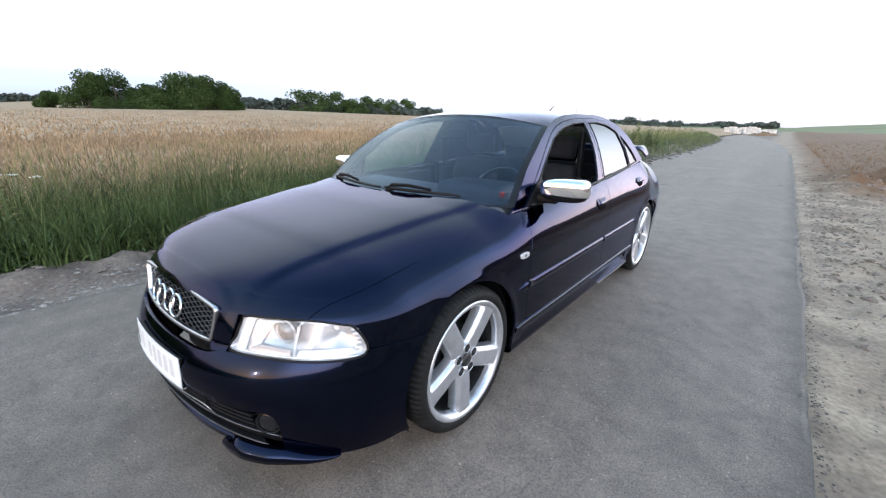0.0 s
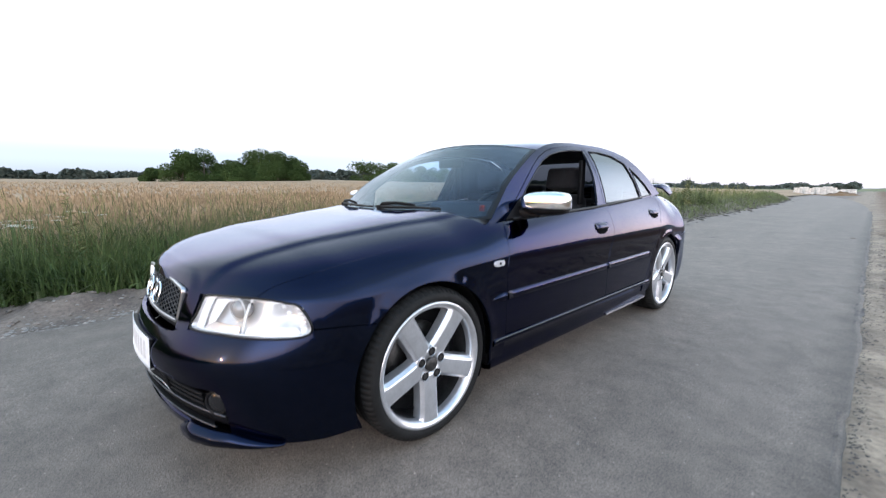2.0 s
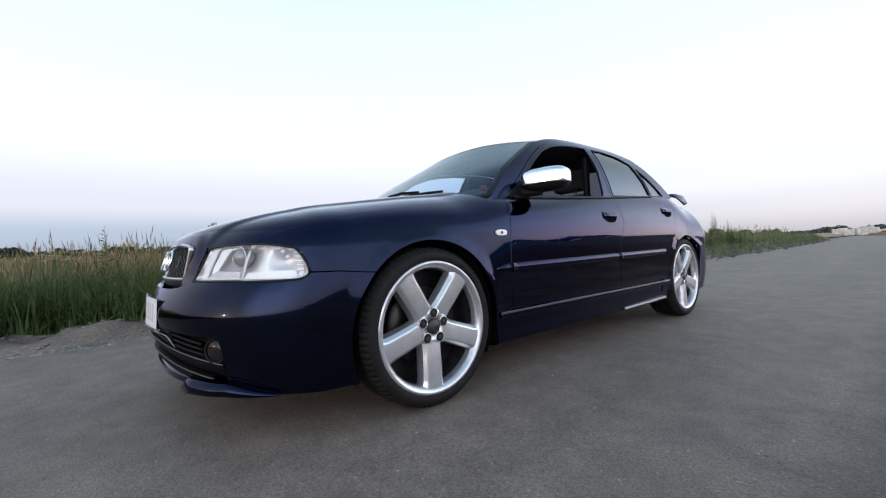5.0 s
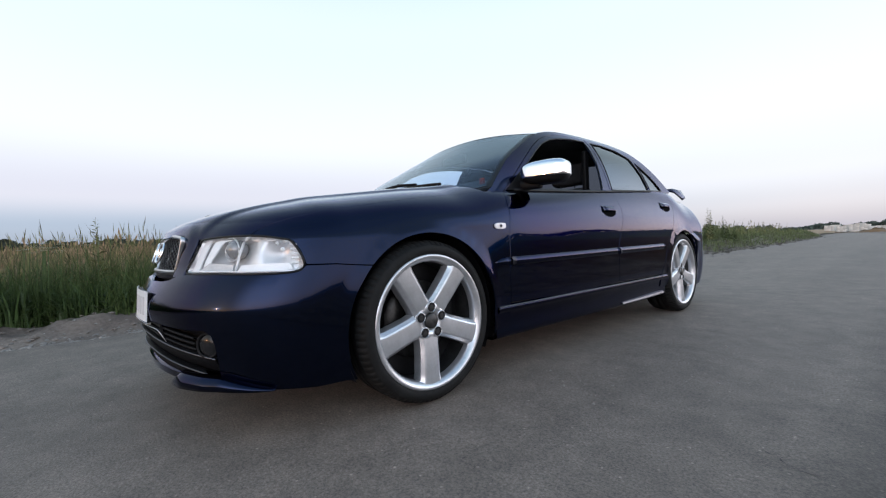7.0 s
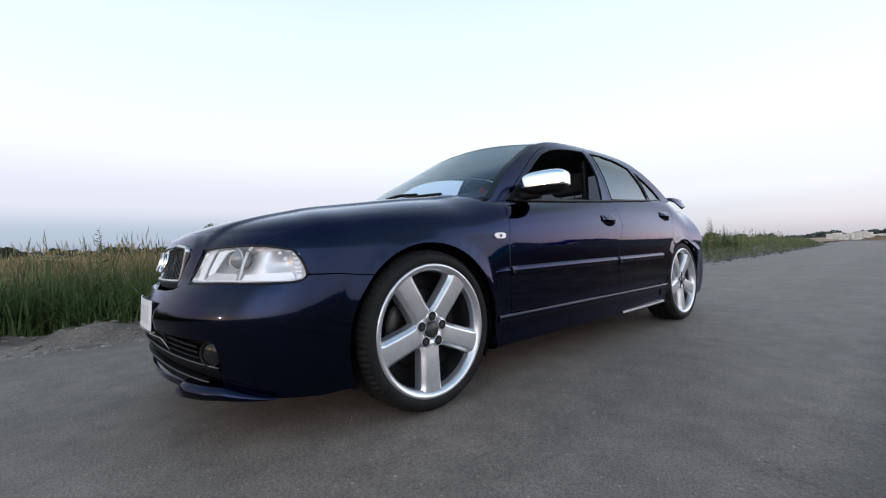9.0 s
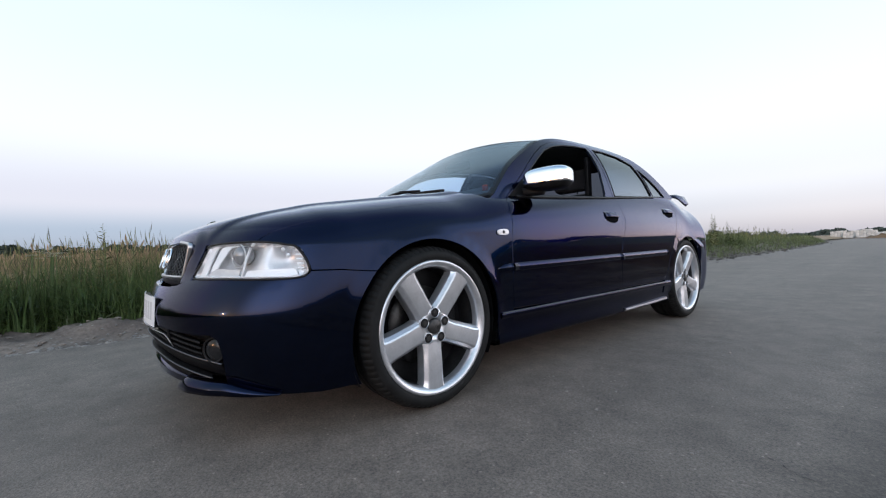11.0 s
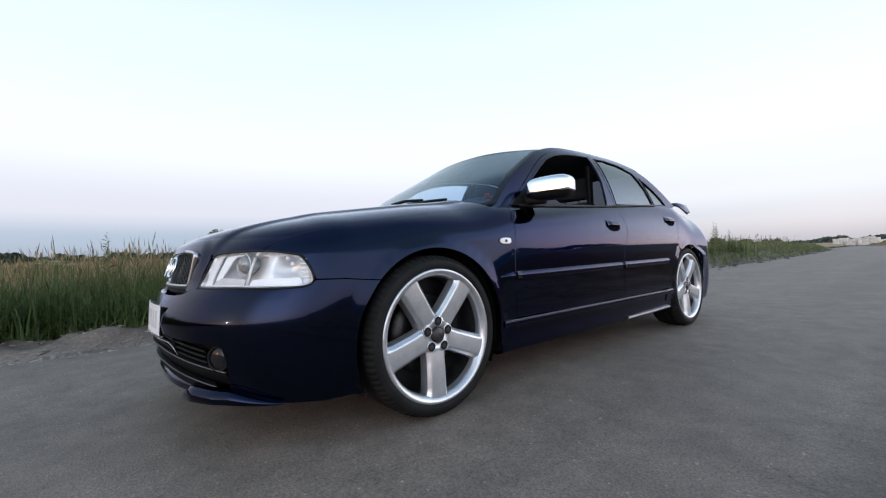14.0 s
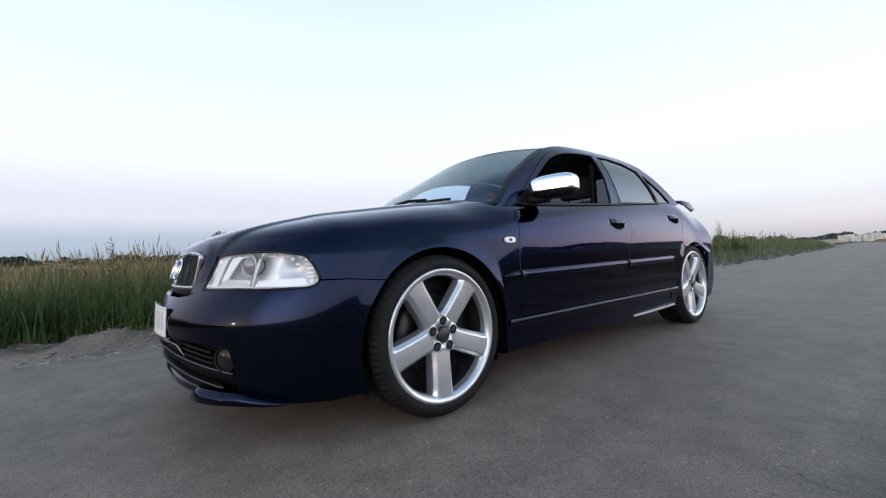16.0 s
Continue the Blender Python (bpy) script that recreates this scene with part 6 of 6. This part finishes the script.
for x0, x1 in ((-0.50, 0.02), (0.04, 0.50)):
    wip = empty("wiper", car)

    def lie(x, back, lift):
        q, b_ = cowl_at(x)
        p = Vector(skin(q, b_))
        return Vector((x, p.y + back, p.z + lift))
    n_ = 14
    v, f = tube([lie(x0 + (x1 - x0) * i / n_, 0.030 - 0.012 * i / n_, 0.010) for i in range(n_ + 1)], lambda t: 0.010 - 0.004 * t, 8)
    mesh_part("blade", v, f, SEAL, wip)
    v, f = tube([lie(x0 + 0.02, 0.035, 0.0), lie(x0 + 0.05, 0.035, 0.028), lie(x0 + 0.16, 0.034, 0.034), lie(x0 + 0.30, 0.028, 0.022)], lambda t: 0.013 - 0.006 * t, 8)
    mesh_part("arm", v, f, BLACK, wip)
    bm = bmesh.new()
    p0 = lie(x0 + 0.03, 0.035, 0.004)
    add_box(bm, p0 + Vector((-0.018, -0.016, -0.03)), p0 + Vector((0.018, 0.016, 0.016)), 0.007)
    part("pivot", bm, BLACK, wip)

# door mirrors
for s in (1, -1):
    mir = empty("door_mirror", car, Matrix.Translation((s * 0.866, 0.735, 0.957)) @ Euler((0, 0, radians(-s * -14))).to_matrix().to_4x4())

    def egg(nu, nv, a, b, c, e, zlo=-9, zhi=9, ysplit=None):
        vs, fs = [], []
        for j in range(nv + 1):
            th = -math.pi / 2 + math.pi * j / nv
            for i in range(nu):
                ph = 2 * math.pi * i / nu
                sp = lambda w: (1 if w >= 0 else -1) * abs(w) ** e
                x, y, z = a * sp(math.cos(th)) * sp(math.cos(ph)), b * sp(math.cos(th)) * sp(math.sin(ph)), c * sp(math.sin(th))
                y = y if y < 0 else y * 0.62
                x *= 1 + 0.0
                z *= 1.0 - 0.22 * (s * x / a < 0) * abs(x / a) ** 2
                z = min(max(z, zlo), zhi)
                vs.append((x, y, z))
        for j in range(nv):
            for i in range(nu):
                fs.append((j * nu + i, j * nu + (i + 1) % nu, (j + 1) * nu + (i + 1) % nu, (j + 1) * nu + i))
        return vs, fs
    v, f = egg(44, 28, 0.122, 0.078, 0.058, 0.50, zlo=-0.026)
    mesh_part("mirror_cap", v, f, CHROME, mir, "polished chrome mirror cap")
    v, f = egg(44, 28, 0.118, 0.074, 0.060, 0.56, zhi=-0.023)
    mesh_part("mirror_foot", v, f, BLACK, mir, "black lower mirror shell")
    bm = bmesh.new()
    add_box(bm, (-s * 0.09 - 0.065, -0.03, -0.075), (-s * 0.09 + 0.065, 0.03, -0.03), 0.018)
    part("mirror_arm", bm, BLACK, mir)
    bm = bmesh.new()
    add_box(bm, (-0.088, 0.046, -0.045), (0.088, 0.050, 0.045), 0.002)
    part("mirror_glass", bm, CHROME, mir, "mirror glass")
    # black sail panel in the window corner
    sheet("mirror_sail", [(0.56, 0.875), (0.70, 0.98), (0.76, 1.01), (0.77, 0.885)], cab(s, 0.006), BLACK, car, "black mirror sail", step=0.05, lip=0.02)

# roof aerial
v, f = tube([(0.0, 2.20, 1.322), (0.0, 2.23, 1.345), (0.0, 2.36, 1.42)], lambda t: 0.012 - 0.009 * t, 8)
mesh_part("roof_aerial", v, f, BLACK, car, "short black roof aerial")

# boot spoiler on two feet
spoiler = empty("boot_spoiler", car)
vs, fs = [], []
for i in range(41):
    u = -1 + 2 * i / 40
    x = 0.60 * u
    e = max(0.0, (abs(u) - 0.92) / 0.08)
    dz = -0.085 * e ** 1.6
    dy = 0.10 * e + 0.02 * u * u - 0.06
    for y, z in ((3.18, 1.042), (3.21, 1.062), (3.33, 1.073), (3.44, 1.072), (3.445, 1.062), (3.33, 1.050), (3.21, 1.036)):
        k = 1 - 0.65 * e
        vs.append((x, 3.32 + (y - 3.32) * k + dy, z + dz))
for i in range(40):
    for j in range(7):
        fs.append((i * 7 + j, i * 7 + (j + 1) % 7, i * 7 + 7 + (j + 1) % 7, i * 7 + 7 + j))
fs += [tuple(range(6, -1, -1)), tuple(280 + k for k in range(7))]
mesh_part("spoiler_blade", vs, fs, PAINT, spoiler)
for x in (-0.42, 0.42):
    bm = bmesh.new()
    add_box(bm, (x - 0.03, 3.22, 0.96), (x + 0.03, 3.42, 1.065), 0.012)
    part("spoiler_foot", bm, PAINT, spoiler)


# wheels
def wheel(m, name="wheel"):
    w = empty(name, car, m)
    R, RR = 0.318, 0.262
    prof = [(-0.19, 0.248), (-0.205, 0.275), (-0.203, 0.300), (-0.192, 0.312), (-0.16, 0.317), (-0.125, 0.3185), (-0.121, 0.310), (-0.113, 0.310), (-0.109, 0.3187), (-0.085, 0.3188), (-0.081, 0.310), (-0.073, 0.310), (-0.069, 0.3187), (-0.03, 0.317), (-0.008, 0.311), (0.006, 0.299), (0.012, 0.285), (0.010, 0.270), (0.004, 0.262), (-0.006, 0.256)]
    v, f = revolve(prof, 96)
    tyre = mesh_part("tyre", v, f, TYRE, w, "black low-profile tyre")
    # shoulder blocks
    vs, fs = [], []
    for i in range(80):
        a0, a1 = 2 * math.pi * i / 80, 2 * math.pi * (i + 0.88) / 80
        k = len(vs)
        for a in (a0, a1):
            for x, r in ((-0.034, 0.3185), (-0.008, 0.3125), (0.006, 0.3005)):
                vs.append((x, r * math.cos(a), r * math.sin(a)))
            vs.append((-0.034, 0.312 * math.cos(a), 0.312 * math.sin(a)))
            vs.append((0.001, 0.300 * math.cos(a), 0.300 * math.sin(a)))
        fs += [(k, k + 1, k + 6, k + 5), (k + 1, k + 2, k + 7, k + 6), (k, k + 3, k + 4, k + 2, k + 1), (k + 5, k + 6, k + 7, k + 9, k + 8)]
    mesh_part("tread_edge", vs, fs, TYRE, tyre)
    v, f = revolve([(-0.19, 0.250), (-0.18, 0.236), (-0.05, 0.231), (-0.034, 0.233)], 96)
    mesh_part("barrel", v, f, BARREL, w, "dull grey wheel barrel")
    prof = [(-0.036, 0.232), (-0.020, 0.2335), (-0.008, 0.2355), (-0.003, 0.2385), (0.002, 0.242), (0.0065, 0.247), (0.0095, 0.253), (0.0100, 0.258), (0.0080, 0.2625), (0.002, 0.265), (-0.006, 0.265)]
    v, f = revolve(prof, 96)
    mesh_part("rim", v, f, ALLOY, w, "silver rim")
    for k in range(5):
        a = radians(-92.5 + 72 * k)
        d, t = Vector((0, math.cos(a), math.sin(a))), Vector((0, -math.sin(a), math.cos(a)))
        vs, fs = [], []
        n = 12
        for i in range(n + 1):
            q = i / n
            r = 0.045 + (0.250 - 0.045) * q
            hw = 0.0445 + 0.006 * q + 0.016 * (max(0, q - 0.80) / 0.20) ** 2 + 0.006 * max(0, 0.25 - q) / 0.25
            xf = -0.012 + 0.014 * q ** 2 + 0.006 * math.sin(math.pi * q)
            for b, o in ((-1.06, -0.055), (-1.02, -0.024), (-0.97, -0.017), (-0.74, -0.0045), (-0.62, -0.0018), (0.0, 0.0), (0.62, -0.0018), (0.74, -0.0045), (0.97, -0.017), (1.02, -0.024), (1.06, -0.055)):
                p = d * r + t * (hw * b)
                vs.append((xf + o, p.y, p.z))
        for i in range(n):
            for j in range(11):
                fs.append((i * 11 + j, i * 11 + (j + 1) % 11, i * 11 + 11 + (j + 1) % 11, i * 11 + 11 + j))
        bm = bmesh.new()
        bv = [bm.verts.new(p) for p in vs]
        for f_ in fs:
            bm.faces.new([bv[i] for i in f_])
        part("spoke", bm, ALLOY, w, angle=18)
    v, f = revolve([(-0.06, 0.078), (-0.02, 0.078), (-0.011, 0.070), (-0.010, 0.036), (-0.03, 0.034), (-0.03, 0.0001)], 40)
    mesh_part("hub", v, f, ALLOY, w)
    v, f = revolve([(-0.02, 0.030), (-0.007, 0.030), (-0.004, 0.027), (-0.003, 0.0001)], 32)
    mesh_part("centre_cap", v, f, STEEL, w, "dull grey centre cap")
    for k in range(5):
        a = radians(-56.5 + 72 * k)
        # a flat black disc stands for the shade inside each bolt hole
        for nm, prof, mt in (("bolt_hole", [(-0.0135, 0.0225), (-0.0080, 0.0212), (-0.0075, 0.0198), (-0.0092, 0.0186)], ALLOY), ("bolt_hole_shade", [(-0.0090, 0.0190), (-0.0090, 0.0001)], SEAL), ("bolt", [(-0.0092, 0.0095), (-0.0065, 0.0085), (-0.0062, 0.0001)], STEEL)):
            vs, fs = revolve(prof, 14)
            mesh_part(nm, [(x, y + 0.054 * math.cos(a), z + 0.054 * math.sin(a)) for x, y, z in vs], fs, mt, w, smooth=False)
    v, f = revolve([(-0.10, 0.06), (-0.10, 0.158), (-0.122, 0.158), (-0.122, 0.06)], 48, True)
    mesh_part("brake_disc", v, f, STEEL, w, "grey brake disc")
    bm = bmesh.new()
    add_box(bm, (-0.15, 0.085, -0.075), (-0.075, 0.17, 0.075), 0.015)
    part("brake_caliper", bm, BLACK, w)
    v, f = revolve([(-0.125, 0.24), (-0.13, 0.0001)], 40)
    mesh_part("brake_shield", v, f, SEAL, w)
    return w


WHEEL_X = 0.832
for y, z in ((0.0, 0.318), (2.617, 0.318)):
    wheel(pose(WHEEL_X, y, z))
    wheel(pose(-WHEEL_X, y, z, 0, 0, 180))

# underbody and engine bay
bm = bmesh.new()
add_box(bm, (-0.49, -0.62, 0.17), (0.49, 3.30, 0.24), 0.01)
add_box(bm, (-0.78, 0.40, 0.17), (0.78, 2.22, 0.23), 0.01)
add_box(bm, (-0.49, -0.62, 0.22), (0.49, 0.32, 0.60), 0.02)
add_box(bm, (-0.70, -0.02 + 0.40, 0.22), (0.70, 0.46, 0.80), 0.01)
part("underbody", bm, BLACK, car, "black underbody")

# interior
bm = bmesh.new()
add_box(bm, (-0.70, 0.40, 0.58), (0.70, 0.86, 0.885), 0.05)
add_box(bm, (0.16, 0.55, 0.80), (0.60, 0.83, 0.955), 0.05)
add_box(bm, (-0.12, 0.80, 0.30), (0.12, 1.40, 0.62), 0.03)
part("dashboard", bm, DASHM, car, "dark grey dashboard")
sw = empty("steering_wheel", car, pose(0.37, 0.90, 0.84, 65, 0, 0))
v, f = tube([(0.182 * math.cos(a), 0.182 * math.sin(a), 0) for a in (2 * math.pi * i / 40 for i in range(41))], 0.014, 8)
mesh_part("wheel_rim", v, f, GLOSSBLACK, sw, "black leather wheel rim")
bm = bmesh.new()
add_box(bm, (-0.09, -0.07, -0.02), (0.09, 0.07, 0.03), 0.025)
add_box(bm, (-0.18, -0.02, -0.008), (0.18, 0.02, 0.008), 0.006)
add_box(bm, (-0.02, -0.18, -0.008), (0.02, 0.0, 0.008), 0.006)
part("wheel_boss", bm, BLACK, sw)


def seat(x):
    st = empty("front_seat", car, pose(x, 1.28, 0.24))
    bm = bmesh.new()
    add_box(bm, (-0.25, -0.28, 0.10), (0.25, 0.24, 0.30), 0.06)
    part("cushion", bm, CLOTH, st)
    bm = bmesh.new()
    add_box(bm, (-0.25, 0.20, 0.22), (0.25, 0.34, 0.82), 0.055, pose(0, 0, 0, -12, 0, 0), 0.8)
    part("backrest", bm, CLOTH, st)
    bm = bmesh.new()
    add_box(bm, (-0.13, 0.24, 0.86), (0.13, 0.33, 1.02), 0.035, pose(0, 0, 0, -12, 0, 0))
    part("headrest", bm, CLOTH, st)
    for dx in (-0.06, 0.06):
        v, f = tube([(dx, 0.45, 0.76), (dx, 0.465, 0.86)], 0.006, 6)
        mesh_part("headrest_post", v, f, CHROME, st)


seat(0.36)
seat(-0.36)
bm = bmesh.new()
add_box(bm, (-0.64, 1.95, 0.35), (0.64, 2.40, 0.56), 0.06)
add_box(bm, (-0.64, 2.35, 0.50), (0.64, 2.52, 0.94), 0.05)
for x in (-0.38, 0.38):
    add_box(bm, (x - 0.13, 2.40, 0.92), (x + 0.13, 2.49, 1.06), 0.035)
part("rear_bench", bm, CLOTH, car, "charcoal cloth rear bench")
bm = bmesh.new()
add_box(bm, (-0.115, 0.895, 1.165), (0.115, 0.925, 1.225), 0.014)
part("inside_mirror", bm, BLACK, car, "black interior mirror")
for s in (1, -1):
    for y0, y1 in ((0.56, 1.50), (1.60, 2.45)):
        bm = bmesh.new()
        add_box(bm, (s * 0.72 - 0.02, y0, 0.30), (s * 0.72 + 0.02, y1, 0.87), 0.015)
        part("door_trim", bm, DASHM, car, "dark door lining")
    bm = bmesh.new()
    add_box(bm, (s * 0.70 - 0.015, 1.545, 0.60), (s * 0.70 + 0.015, 1.60, 0.93), 0.01)
    add_box(bm, (s * 0.60 - 0.015, 1.55, 0.92), (s * 0.60 + 0.015, 1.60, 1.22), 0.01)
    part("pillar_trim", bm, BLACK, car, "inner pillar lining")
bm = bmesh.new()
add_box(bm, (0.625, 0.50, 0.915), (0.655, 0.515, 0.945), 0.004)
part("windscreen_badge", bm, AMBER, car, "small dark red badge inside the windscreen")

# ---- small marks on the road ----
def pebble(name, x, y, size, material, label, seed):
    r = random.Random(seed)
    bm = bmesh.new()
    bmesh.ops.create_icosphere(bm, subdivisions=2, radius=size)
    for v in bm.verts:
        v.co *= r.uniform(0.85, 1.1)
        v.co.z *= 0.6
    ob = part(name, bm, material, None, smooth=False)
    ob.matrix_basis = pose(x, y, size * 0.4 - 0.012 * ((x - 0.1) / HALF_ROAD) ** 2, 0, 0, r.uniform(0, 360))
    tagged(ob, label, "pebble", "pebbles on the road")


for i, (x, y, s) in enumerate(((1.085, 0.49, 0.006), (1.23, 0.63, 0.005), (1.27, 0.40, 0.006), (0.93, 0.62, 0.005), (1.52, 0.95, 0.006), (1.62, 0.31, 0.005), (1.38, 1.6, 0.008))):
    pebble("pebble", x, y, s, STONE, "tiny pale stone chip lying on the asphalt", 10 + i)


def road_crack(points, width, seed):
    """A shallow dark crack: a thin ragged strip just above the asphalt."""
    r = random.Random(seed)
    line = smooth_line(points, 0.012, False)
    vs, fs = [], []
    for i, (x, y) in enumerate(line):
        t = i / (len(line) - 1)
        w = width * (0.25 + math.sin(math.pi * t)) * r.uniform(0.4, 1.2)
        z = 0.0015 - 0.012 * ((x - 0.1) / HALF_ROAD) ** 2
        vs += [(x - w + r.gauss(0, 0.002), y + r.gauss(0, 0.002), z), (x + w + r.gauss(0, 0.002), y + r.gauss(0, 0.002), z)]
    fs = [(2 * i, 2 * i + 1, 2 * i + 3, 2 * i + 2) for i in range(len(line) - 1)]
    tagged(mesh_part("road_crack", vs, fs, TARRED), "short dark crack in the asphalt", "crack", kind="structure")


road_crack([(1.77, 0.435), (1.80, 0.43), (1.815, 0.41), (1.85, 0.385), (1.895, 0.39)], 0.0014, 1)
road_crack([(1.74, 0.33), (1.765, 0.345), (1.78, 0.37), (1.80, 0.372)], 0.0012, 2)
road_crack([(-0.42, 9.04), (-0.28, 8.85), (-0.22, 9.0), (-0.07, 8.89)], 0.02, 3)
